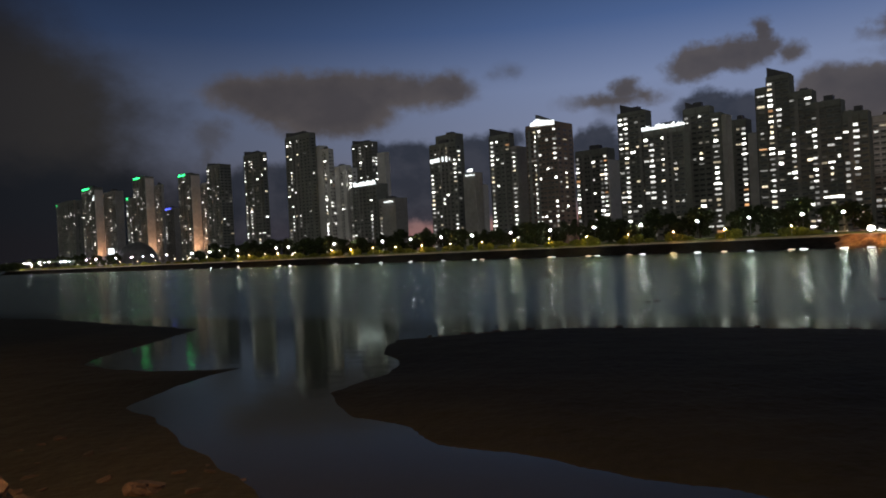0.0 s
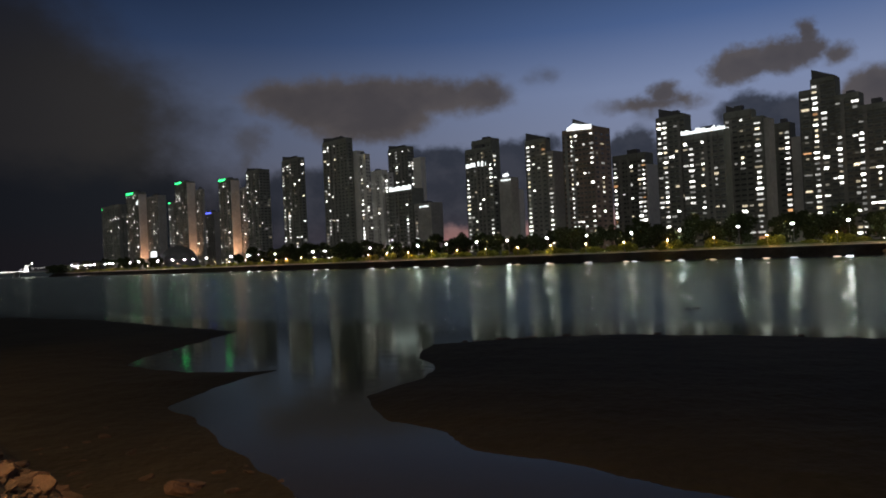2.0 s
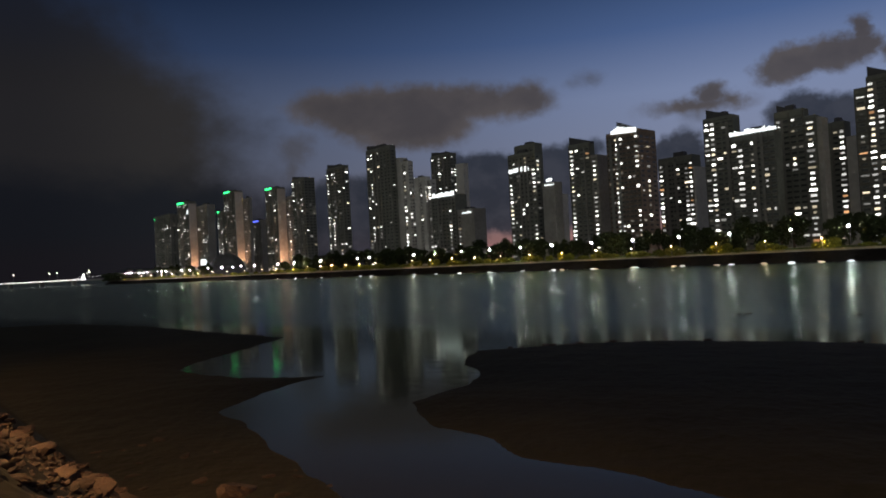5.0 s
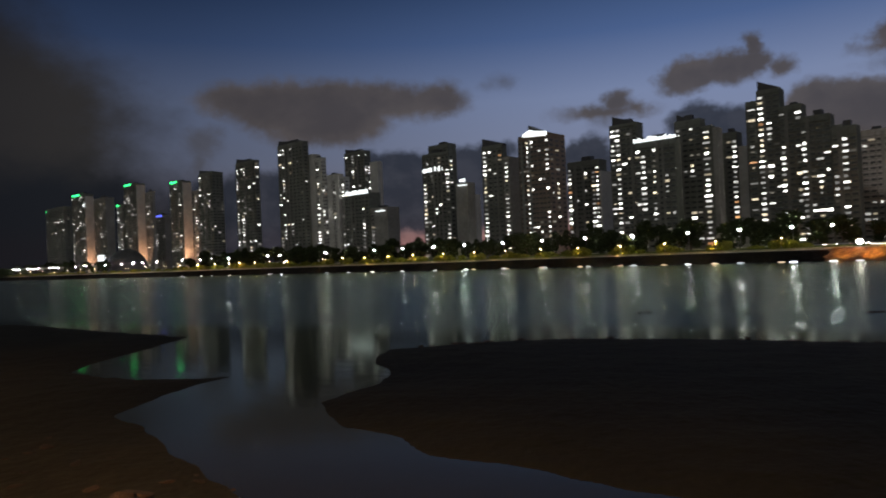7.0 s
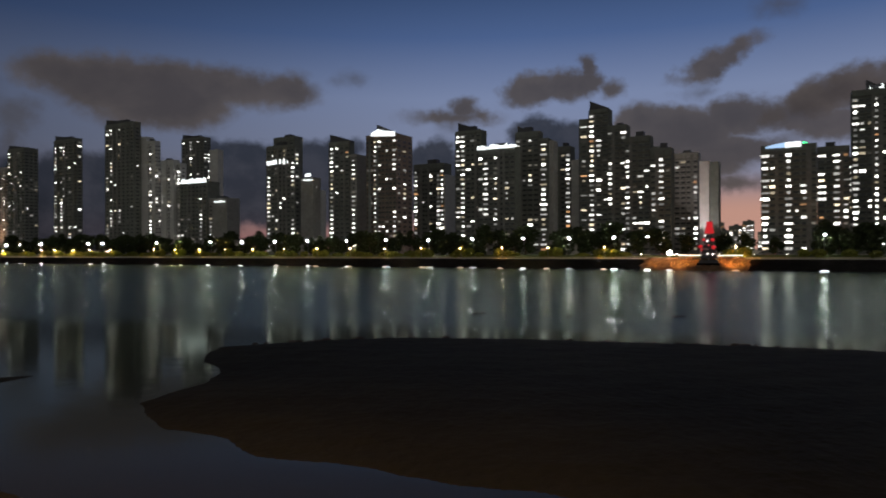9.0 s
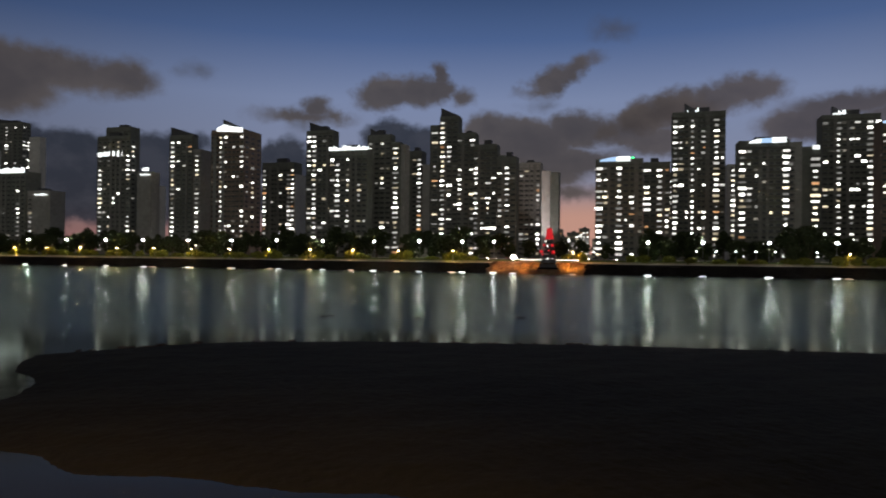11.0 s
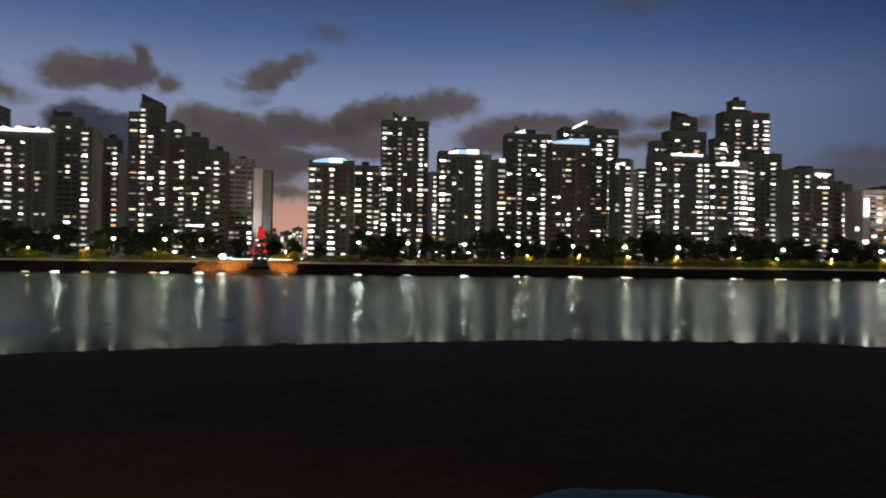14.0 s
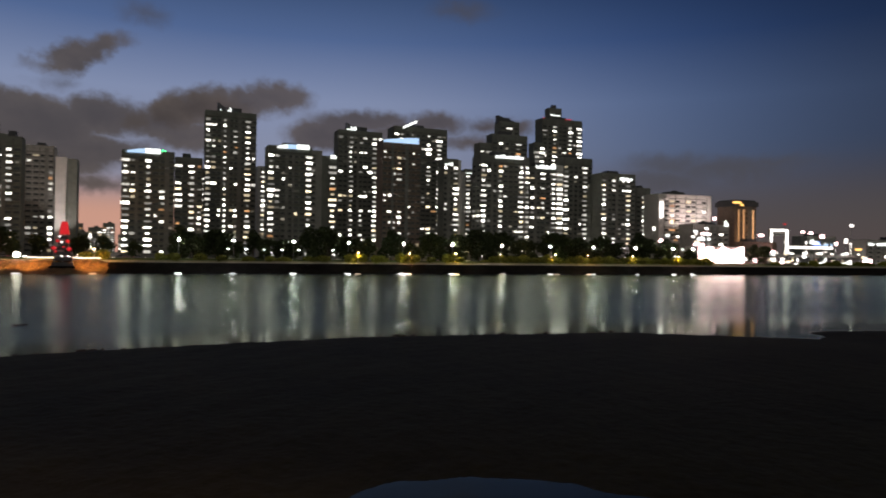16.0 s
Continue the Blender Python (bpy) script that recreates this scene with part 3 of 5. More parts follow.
FAR = "tall dark apartment tower with scattered lit windows"
PALE_END = "apartment tower with a pale blank end wall and lit windows"
GREEN = "distant apartment tower with green roof lights and floodlit end wall"
apartment("distant dim apartment tower with a green roof light", [(-1020, 64, 340, 10, 93, "3...1..2...1..", "d", ".")], [("green", -1019, 3.1, 340, 90, 3)])
apartment(GREEN, [(-928, 41, 340, 9.5, 103, "4.2..5.3.", "d", ""), (-886.9, 0.8, 340, 9.7, 100, "-", "p", ""), (-876, 34, 346, 10, 95, ".2..3.1.", "g", "")], [("green", -926, 22.3, 340, 103.2, 3), ("white", -892, 4, 339.5, 88, 9)])
apartment(GREEN, [(-809, 18, 345, 9, 82, "5.6.", "d", ""), (-788.6, 31, 345, 9.4, 103, "3.4..2.", "d", ""), (-757.5, 0.8, 345, 9.6, 101, "-", "p", ""), (-752, 17, 352, 3, 92, ".2.1.", "g", "")], [("green", -787, 16.1, 345, 103.2, 3), ("green", -808, 3.7, 345, 82.2, 3)])
apartment("distant apartment block with a small blue roof sign", [(-875, 30, 420, 12, 75, ".2..1.", "g", "")], [("deep blue", -868, 15, 420, 75, 3)])
apartment(GREEN, [(-681, 26.5, 345, 9.2, 95, "3.2.3.", "d", ""), (-654.5, 0.8, 345, 9.4, 93, "-", "p", ""), (-648, 14, 352, 10, 84, ".3.", "g", "")], [("green", -680, 13.6, 345, 95.2, 3)])
apartment(FAR, [(-622, 24.5, 345, 12, 98, "4.32.1.", "d", ".1.")], [("slant", -622, 24, 346, 99.2, 2.5)])
apartment(FAR, [(-555, 30, 345, 5, 100, "5.43.1..", "d", "1")], [("slant", -555, 28, 346, 101.2, 3)])
apartment(PALE_END, [(-489, 33.8, 345, 6.4, 107, "45.3.1.", "d", "."), (-464.2, 13.4, 352, 8, 96, "-", "p", ""), (-450.7, 10.6, 352, 5, 92, "-4-", "p", ".1"), (-438.6, 14.1, 356, 6, 77, "--1-", "p", ""), (-427.4, 6.4, 359, 6, 74.5, "-4", "p", "1")], [("slant", -489, 32, 346, 108.2, 3)])
apartment("tall apartment tower behind a lower lit block", [(-502, 27.6, 430, 8, 109, "2.4.3.", "d", "45"), (-467.3, 10.4, 430, 6, 96.5, "-", "p", "")], [("slant", -502, 26, 431, 110.2, 3)])
apartment("lower apartment block with a white crown light", [(-404.5, 27, 345, 12, 57.5, "5.1..4.", "d", ""), (-376.9, 18, 346, 12, 45, "4---", "g", "")], [("white", -403, 25, 345, 58, 5), ("white", -371, 10, 346, 43.4, 1.6)])
apartment("stepped apartment tower with a white lit band", [(-321.4, 24.1, 345, 5, 77.4, "6.3.2.6", "d", "3"), (-320.5, 18.2, 351, 8, 84, "...", "d", ""), (-293.2, 10, 346, 8, 55, "--", "g", "")], [("white", -321, 18, 345, 66.5, 4.4), ("white", -289.5, 5, 346, 57, 3.4), ("white", -291, 8, 346, 54.4, 1.2)])
apartment("slim pale apartment block in the rear row", [(-369.4, 8.5, 450, 8, 58, "6-", "p", "")])
apartment(FAR, [(-277, 16.5, 355, 5, 78, "7...", "d", ""), (-260.4, 5.4, 355, 11, 69, "6", "g", "----")], [("slant", -277, 16.5, 356, 79.2, 4)])
apartment("broad brown apartment tower with a white crown", [(-240.7, 21.6, 345, 18.5, 78, "2.83.2.7", "b", ".2.")], [("lean", -237, 17, 345, 78.7, 3.0), ("slant", -235, 14, 348, 79.2, 5)])
apartment("mid-rise apartment tower with a pale end wall", [(-234, 22.9, 390, 10, 64.6, "8.3.2.77", "d", ""), (-211, 1, 390, 16, 57, "-", "p", "")])
apartment(FAR, [(-192.4, 17.3, 370, 8, 80, "49.3.", "d", "")], [("slant", -191, 15, 371, 81.2, 4)])
apartment("apartment tower with a ragged white crown light", [(-167.6, 22.5, 350, 8, 65.5, "46.4.2.", "d", "")], [("white", -168, 24, 350, 65.8, 3.6)])
apartment(FAR, [(-153, 14.4, 370, 7, 76, "6.4.", "d", ""), (-138.6, 5.5, 370, 6, 71.4, "8", "d", ""), (-133, 2.6, 371, 8, 70, "-", "g", "")], [("slant", -152, 8, 371, 77.2, 3)])
apartment("slim apartment tower with a pale end wall", [(-139, 9.3, 400, 9, 70.6, "-38", "d", ""), (-129.6, 4.6, 401, 12, 62, "-", "p", "")])
apartment("tall stepped apartment tower with one bright window column", [(-121.2, 5.6, 390, 8, 84, "4", "d", ""), (-115.4, 11.5, 390, 9, 89, "94.", "d", ""), (-103.6, 11, 386, 9, 78, "4.3", "d", ""), (-92.4, 13.6, 381, 9, 70, "6.3.", "d", ""), (-78.6, 4, 384, 8, 64, "3", "d", "")], [("slant", -115, 11, 391, 90.2, 4)])
apartment(FAR, [(-74.3, 10.4, 360, 8, 59.6, "37.", "d", "")])
apartment("grey apartment block beside a blank end wall", [(-69.5, 12.8, 400, 10, 61.5, "4116", "g", ""), (-53.4, 4.8, 381, 8, 54, "-", "w", ""), (-48.5, 4.4, 383, 8, 53.5, "-", "d", "")])
apartment("apartment block with blue and green crown lights", [(-22, 22.9, 350, 12, 55.5, "8117.3.", "d", ""), (1, 13, 362, 10, 55, "4.73", "d", "")], [("rise blue", -20, 8, 350, 55.6, 2.2), ("bar white", -11.9, 6.5, 350, 55.6, 2.3), ("green", -5, 2.5, 351, 56, 2.4)])
apartment("tall plain tower with long lit window columns", [(13.4, 2.2, 392, 7, 53, "6", "d", ""), (15.7, 26.5, 385, 12, 84, "62.8.3.7.", "d", "")], [("white", 23, 1.5, 385.6, 84, 4), ("white", 27, 2, 385.6, 84, 5), ("slant", 22, 8, 388, 85.2, 4)])
apartment("slim pale apartment block in a gap", [(46.9, 6.3, 420, 10, 60, "-6-", "p", "")])
apartment("apartment tower with a bluish white crown", [(43.5, 21.7, 345, 12, 61.5, "82112.8", "d", ""), (65.4, 6, 350, 10, 61, "2-", "g", ""), (71.5, 9, 356, 10, 59.5, "-8", "d", "")], [("rise white", 48, 5, 345, 61.6, 2.0), ("bar blue", 53.1, 4.5, 345, 61.6, 2.1), ("bar white", 57.7, 6, 345, 61.6, 2.3), ("white", 77, 3, 356, 59.5, 3)])
apartment("apartment tower with a lit roof turret", [(89.1, 26.6, 392, 12, 80.6, "2.8.31166", "d", "")], [("white", 94, 2.5, 392.6, 81, 3), ("white", 96.5, 3.4, 392.6, 81, 5.5), ("slant", 95, 7, 396, 81.7, 4)])
apartment("apartment tower with a blue gabled crown light", [(102.2, 21.1, 345, 12, 68.5, "2114.211", "b", ""), (129.9, 36.3, 415, 14, 90, ".112113.8.", "d", "")], [("rise blue", 102.5, 19.5, 345, 68.6, 3.2), ("slant_light", 136, 9, 414.5, 89.8, 4.5)])
apartment("apartment tower with a tall lit stair column", [(138.5, 8.8, 350, 9, 61.5, "2.8", "d", ""), (147.4, 2, 351, 9, 61, "-", "p", "")], [("white", 139, 5, 350, 59, 2.5)])
apartment("slim apartment tower with pale side walls", [(173.6, 1.6, 405, 9, 62, "-", "p", ""), (175.3, 7.2, 405, 9, 64, "8.", "d", ""), (182.6, 1.6, 405, 9, 62, "-", "p", "")], [("white", 175.5, 6.5, 405, 62.5, 1.2)])
apartment("large stepped apartment tower with a lit white band", [(161, 30.9, 350, 12, 65, "611911187", "d", "3."), (170.3, 8.2, 373, 8, 76, "77", "d", ""), (178.6, 24, 373, 8, 82, ".4114.", "d", ""), (188.4, 13.4, 382, 8, 92, ".3.", "d", "")], [("white", 170, 18, 350, 65.2, 3), ("slant", 188, 13, 384, 93.2, 3)])
apartment("tallest tower with red beacon lights on the roof", [(219.9, 7.6, 395, 8, 83, "47", "d", ""), (231.3, 31.2, 405, 10, 102, "3.7116.7", "d", ""), (238.2, 9.8, 408, 6, 110, "4", "d", "")], [("red", 231.6, 1, 405, 103, 1), ("red", 249, 5, 405, 103.5, 0.8), ("white", 239, 8, 408, 106, 1.2)])
apartment("apartment tower with a bright stair shaft", [(192.4, 16.9, 350, 10, 60.5, "4.3.9", "d", ""), (209.5, 5, 350, 10, 62, "9", "p", ""), (217.7, 20, 355, 10, 68, "6.2.7.", "d", "")], [("white", 196, 13, 350, 60.8, 3.6)])
apartment("lower apartment tower with a lit roof sign", [(234.1, 0.2, 350, 8, 53, "-", "d", ""), (234.5, 24, 340, 12, 58, "6.4118.", "d", ""), (262.9, 10.5, 345, 10, 51, ".7.", "d", ""), (277.8, 5.6, 350, 10, 47.6, "6", "d", "")], [("white", 247, 9, 340, 55.5, 3)])
# floodlights that wash the pale end walls of the distant towers
for i, (u, v) in enumerate(((-884.0, 334.0), (-754.5, 339.0), (-651.5, 339.0))):
    lamp = bpy.data.lights.new("floodlight", "SPOT")
    lamp.energy, lamp.color, lamp.spot_size, lamp.spot_blend = 42000.0, (1.0, 0.50, 0.26), radians(80), 0.6
    ob = new("floodlight", lamp)
    ob.matrix_basis = look(at(u + 9, v + 1, LAND + 1.0), at(u - 2, v + 11, 48))

lamp = bpy.data.lights.new("floodlight", "SPOT")
lamp.energy, lamp.color, lamp.spot_size, lamp.spot_blend = 26000.0, (1.0, 0.93, 0.90), radians(60), 0.6
new("floodlight", lamp).matrix_basis = look(at(-51, 358, LAND + 2.0), at(-51, 381, 36))

for u, v, z, col, e in ((281.0, 321.0, 29.5, (1.0, 0.82, 0.80), 6000.0), (297.0, 321.0, 29.5, (1.0, 0.82, 0.80), 6000.0), (325.0, 316.0, 20.0, (1.0, 0.50, 0.22), 1500.0)):
    lamp = bpy.data.lights.new("floodlight", "SPOT")
    lamp.energy, lamp.color, lamp.spot_size, lamp.spot_blend = e, col, radians(140), 0.7
    ob = new("floodlight", lamp)
    ob.matrix_basis = look(at(u, v, z), at(u + 2, 330, z + 8))

# ---- right-hand end: hotel, shops, lit gate ----
apartment("floodlit white hotel with a vertical light sign", [(267.7, 39.6, 330, 14, 46.4, "-.5.-4.-4-", "w", "")], [("sign", 268.5, 2.0, 330, 33.5, 9.5), ("slant", 285, 10, 336, 47.4, 2.5)], name="hotel", category="hotel", hue=(0.3, 0.4))
office = apartment("brown brick tower with a golden roof sign", [(320.5, 17.5, 325, 14, 42, "-.-..-.-", "b", "")], [("gold", 317.6, 7, 323.6, 43.6, 2.2), ("gold", 324, 3, 324.2, 42.4, 1.4)], name="office_tower", category="office building", hue=(0.0, 1.0))
b = bmesh.new()
box(b, -9.8, 9.8, -0.9, 15.0, 35.6, 38.4)
box(b, -8.6, 8.6, 0.2, 14.0, 38.4, 39.6)
part("roof_cap", b, M_ROOF, office, "dark overhanging roof cap")
for x in (-5.4, -1.6, 2.2, 6.0):
    b = bmesh.new()
    box(b, x - 0.5, x + 0.5, -0.5, -0.05, 10, 33.5)
    part("light_band", b, L_AMBER, office, "amber lit band")
apartment("low grey commercial block", [(277.5, 26.3, 312, 12, 28, "2.4.3.", "g", "")], [("white", 280, 12, 312, 20, 4), ("white", 300, 3, 312, 28.5, 5)], name="commercial_block", category="shop")
shop_hall = apartment("brightly lit shop hall by the water", [(266.6, 30.8, 296, 10, 15, "-", "w", "")], name="shop_hall", category="shop")
apartment("dark gabled hall with a lit sign", [(307.2, 26, 305, 12, 18.4, "...2", "b", "")], [("white", 318, 14, 305, 12, 3.5)], name="gabled_hall", category="hall")
apartment("dark blue shop building with lit signs", [(387.3, 26, 330, 12, 24, "..2.", "d", "")], [("white", 389, 7, 330, 20, 4.5), ("blue", 398, 12, 330, 19, 3)], name="shop_building", category="shop")
apartment("low lit commercial building at the bridge road", [(418.5, 60, 312, 12, 22, "2.3.2.4.", "g", "")], [("white", 420, 26, 312, 19.5, 3)], name="commercial_block", category="shop")

panel_rng = random.Random(4)
x = -15.0
while x < 14.0:
    w = panel_rng.uniform(1.4, 3.6)
    z0, z1 = panel_rng.choice((0.8, 1.0, 1.4)), panel_rng.uniform(7.6, 10.0)
    b = bmesh.new()
    prism(b, [(x, z0), (x + w, z0), (x + w, z1 - panel_rng.uniform(0, 1.2)), (x + w * 0.5, z1), (x, z1 - panel_rng.uniform(0, 1.2))], -0.8, -0.3)
    part("light_panel", b, L_PINK, shop_hall, "glowing white shop front panel")
    x += w + panel_rng.uniform(0.1, 0.3)

signs = random.Random(21)
FLOODS = [(254.7, 27.0, 1.8), (256.8, 20.0, 2.4), (273.0, 22.5, 2.6), (282.0, 24.5, 2.2), (276.6, 17.0, 3.4), (262.0, 17.5, 2.0)]
for k in range(56):
    u = signs.choice((signs.uniform(246, 300), signs.uniform(252, 345), signs.uniform(296, 345), signs.uniform(340, 440)))
    w = signs.choice((signs.uniform(0.7, 1.6), signs.uniform(1.2, 4.5)))
    z = signs.uniform(6.0, signs.choice((9.0, 13.0, 22.0)) if u < 300 else signs.choice((8.0, 13.0)))
    if k < len(FLOODS):
        u, z, w = FLOODS[k]
    root = thing("shop_sign", "glowing shop sign board on posts", "sign", shore_pose(u, 303 + signs.uniform(0, 6), LAND), "shop signs")
    b = bmesh.new()
    box(b, -w / 2, w / 2, -0.2, 0.2, z - LAND, z - LAND + signs.uniform(0.8, 2.0))
    part("board", b, signs.choice((L_WHITE, L_WHITE, L_STRIP, L_WARM, L_AMBER)), root, "glowing board")
    for x in (-w / 3, w / 3):
        b = bmesh.new()
        tube(b, (x, 0, -0.2), (x, 0, z - LAND), 0.12, 0.12, 6)
        part("post", b, M_METAL, root)

# bright globes, boards and neon on posts among the shops: u, height, width, board height, light
BRIGHT = ((283.6, 30.5, 2.2, 2.6, L_PINK), (276.9, 22.0, 6.0, 1.9, L_PINK), (272.6, 15.9, 9.0, 2.0, L_PINK), (246.6, 17.6, 2.8, 2.6, L_PINK), (258.0, 20.0, 2.6, 1.5, L_STRIP),
          (268.6, 20.2, 2.6, 1.5, L_STRIP), (318.1, 22.0, 4.4, 2.2, L_PINK), (351.0, 24.8, 2.6, 2.0, L_PINK), (357.5, 24.3, 3.0, 2.4, L_PINK), (366.9, 22.4, 3.8, 3.4, L_PINK),
          (387.1, 20.1, 2.6, 4.4, L_STRIP), (378.9, 18.2, 2.0, 3.0, L_PINK), (325.6, 12.6, 8.5, 2.2, L_PINK), (314.8, 7.4, 5.0, 3.0, L_PINK), (334.5, 6.4, 3.0, 2.2, L_PINK))
BRIGHT += ((352.1, 9.9, 3.0, 2.4, L_STRIP), (387.7, 12.4, 2.4, 1.4, L_STRIP), (367.1, 6.2, 7.5, 1.4, L_STRIP), (386.3, 6.2, 9.5, 1.4, L_STRIP), (406.1, 7.6, 9.0, 4.4, L_PINK),
           (336.5, 29.1, 1.6, 1.4, L_RED), (391.9, 29.7, 3.0, 2.6, L_STRIP), (242.0, 23.9, 1.6, 3.0, L_STRIP), (362.0, 18.0, 6.0, 3.0, L_NEON), (398.0, 15.0, 7.0, 2.0, L_GOLD))
for u, z, w, h, light in BRIGHT:
    w, h = w * 0.8, h * 0.62
    root = thing("light_board", "bright light board on slim posts among the shops", "sign", shore_pose(u, 302.0, LAND), "light boards by the shops")
    b = bmesh.new()
    prism(b, [(-w / 2, z - LAND - h * 0.4), (-w * 0.3, z - LAND - h / 2), (w * 0.3, z - LAND - h / 2), (w / 2, z - LAND - h * 0.4),
              (w / 2, z - LAND + h * 0.4), (w * 0.3, z - LAND + h / 2), (-w * 0.3, z - LAND + h / 2), (-w / 2, z - LAND + h * 0.4)], -0.25, 0.25)
    part("board", b, light, root, "glowing board")
    for x in (-w / 4, w / 4):
        b = bmesh.new()
        tube(b, (x, 0.4, -0.2), (x, 0.4, z - LAND), 0.10, 0.10, 6)
        part("post", b, M_METAL, root)

viaduct = thing("viaduct", "elevated road with lamps along its edge", "viaduct", shore_pose(330, 316, 0))
b = bmesh.new()
box(b, 0, 420, 0, 12, 9.6, 11.6)
part("deck", b, M_GREY, viaduct)
for k in range(12):
    b = bmesh.new()
    box(b, 12 + k * 35, 14.5 + k * 35, 3, 9, 4.5, 9.6)
    part("pier", b, M_GREY, viaduct)
for k in range(34):
    b = bmesh.new()
    w = signs.uniform(1.5, 6.0)
    box(b, k * 12.2, k * 12.2 + w, -0.4, -0.1, 11.7, 12.1 + signs.uniform(0, 0.7))
    part("edge_light", b, L_STRIP, viaduct, "white edge light")
for k in range(9):
    b = bmesh.new()
    x = 20 + k * 22 + signs.uniform(-5, 5)
    tube(b, (x, 2, 11.6), (x, 2, 19), 0.12, 0.08, 6)
    ball(b, (x, 2, 19), 0.7, 1)
    part("lamp", b, L_STRIP, viaduct, "white road lamp", smooth=True)
for k in range(16):
    b = bmesh.new()
    x = 8 + k * 9.5 + signs.uniform(-3, 3)
    box(b, x, x + signs.uniform(1.5, 5.0), -10, -9.6, 5.2, 6.2)
    part("stall_light", b, L_STRIP, viaduct, "light under the deck")

gate = thing("lit_gate", "gateway outlined with bright light tubes", "gate", shore_pose(344.5, 320, LAND))
for n, q in (("post", (0, 2.2, 0, 1.5, 0, 22)), ("post", (12.4, 14.6, 0, 1.5, 0, 22)), ("beam", (2.2, 12.4, 0, 1.5, 18, 22))):
    b = bmesh.new()
    box(b, *q)
    part(n, b, M_GREY, gate)
for q in ((0.0, 1.4, 7, 22), (13.0, 14.4, 6, 22), (1.5, 12.9, 20.8, 22), (14.5, 53, 10.2, 11.6)):
    b = bmesh.new()
    box(b, q[0], q[1], -0.5, -0.1, q[2], q[3])
    part("light_tube", b, L_STRIP, gate, "white light tube")

# ---- trees ----
trng = random.Random(11)


def tree(name, label, height, spread, leaves, seed, leaf=M_LEAF):
    r = random.Random(seed)
    root = thing(name, label, "tree")
    b = bmesh.new()
    fork = height * 0.2
    tube(b, (0, 0, -0.3), (0.1, 0.05, fork), height * 0.028, height * 0.018)
    tips = []
    for i in range(7):
        a = i * 0.9 + r.uniform(-0.3, 0.3)
        rad = spread * r.uniform(0.25, 0.62)
        tip = Vector((rad * math.cos(a), rad * math.sin(a), height * r.uniform(0.28, 0.9)))
        tube(b, (0.1, 0.05, fork * r.uniform(0.8, 1.0)), tip, height * 0.011, height * 0.004, 5)
        tips.append(tip)
    part("trunk", b, M_BARK, root)
    verts, faces = [], []
    for tip in tips + [Vector((0, 0, height * 0.88))]:
        cr = spread * r.uniform(0.38, 0.58)
        for k in range(leaves // 8):
            d = Vector((r.gauss(0, 1), r.gauss(0, 1), r.gauss(0, 0.8))).normalized() * cr * r.uniform(0.35, 1.08)
            c = tip + d
            n = Vector((r.gauss(0, 1), r.gauss(0, 1), r.gauss(0, 1))).normalized()
            x = n.orthogonal().normalized() * r.uniform(0.28, 0.62)
            y = n.cross(x).normalized() * r.uniform(0.28, 0.62)
            quad_into(verts, faces, [c - x, c - y * 0.7, c + x, c + y])
    me = bpy.data.meshes.new("crown")
    me.from_pydata([tuple(v) for v in verts], [], faces)
    me.materials.append(leaf)
    part("crown", me, leaf, root, "ragged dark green crown")
    return root


KINDS = [tree("tree", "broad dark riverside tree on the lawn", 11.0, 5.6, 1500, 1), tree("tree", "tall dark riverside tree on the lawn", 12.5, 5.0, 1500, 2),
         tree("tree", "small dark riverside tree on the lawn", 7.5, 4.2, 1100, 3), tree("shrub", "low clipped shrub by the promenade", 2.4, 2.4, 700, 4, M_SHRUB)]
u = -1030.0
first = [True] * 4
while u < 420:
    for v in (286.0, 296.0, 323.0):
        if trng.random() < (0.62 if v < 290 else 0.92):
            k = trng.choice((0, 0, 1, 2) if v > 290 else (0, 2, 2))
            if u < -540 and (v < 290 or -720 < u):
                continue
            if -42 < u < -6:
                k = 2
            if (-62 < u < -14 and v < 300) or (256 < u < 306 and v < 310) or u > 312:
                continue
            m = shore_pose(u + trng.uniform(-4, 4), v + trng.uniform(-3, 3), LAND - 0.1 - (0.4 if v < 290 else 0), trng.uniform(0, 6.28))
            s = trng.uniform(0.75, 1.2)
            m = m @ Matrix.Diagonal((s, s, s * trng.uniform(0.9, 1.15), 1))
            if first[k]:
                KINDS[k].matrix_basis, first[k] = m, False
            else:
                c = copy_thing(KINDS[k], Matrix.Identity(4))
                c.matrix_basis = m
    if trng.random() < 0.85 and not -60 < u < -10 and not 258 < u < 305:
        m = shore_pose(u + trng.uniform(-4, 4), 280.7 + trng.uniform(0, 1.8), 4.35, trng.uniform(0, 6.28)) @ Matrix.Diagonal((1.6, 1.0, trng.uniform(0.6, 1.1), 1))
        if first[3]:
            KINDS[3].matrix_basis, first[3] = m, False
        else:
            copy_thing(KINDS[3], Matrix.Identity(4)).matrix_basis = m
    u += 8.5 if u > -560 else 16.0

# lit hedge of shrubs at the upstream promenade end; leaf colour adds lamplight
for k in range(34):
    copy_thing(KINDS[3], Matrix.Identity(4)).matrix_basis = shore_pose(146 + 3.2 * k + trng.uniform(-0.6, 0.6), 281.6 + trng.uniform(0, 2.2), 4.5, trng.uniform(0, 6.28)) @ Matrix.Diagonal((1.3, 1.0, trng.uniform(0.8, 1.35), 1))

# ---- lamps on the far bank ----


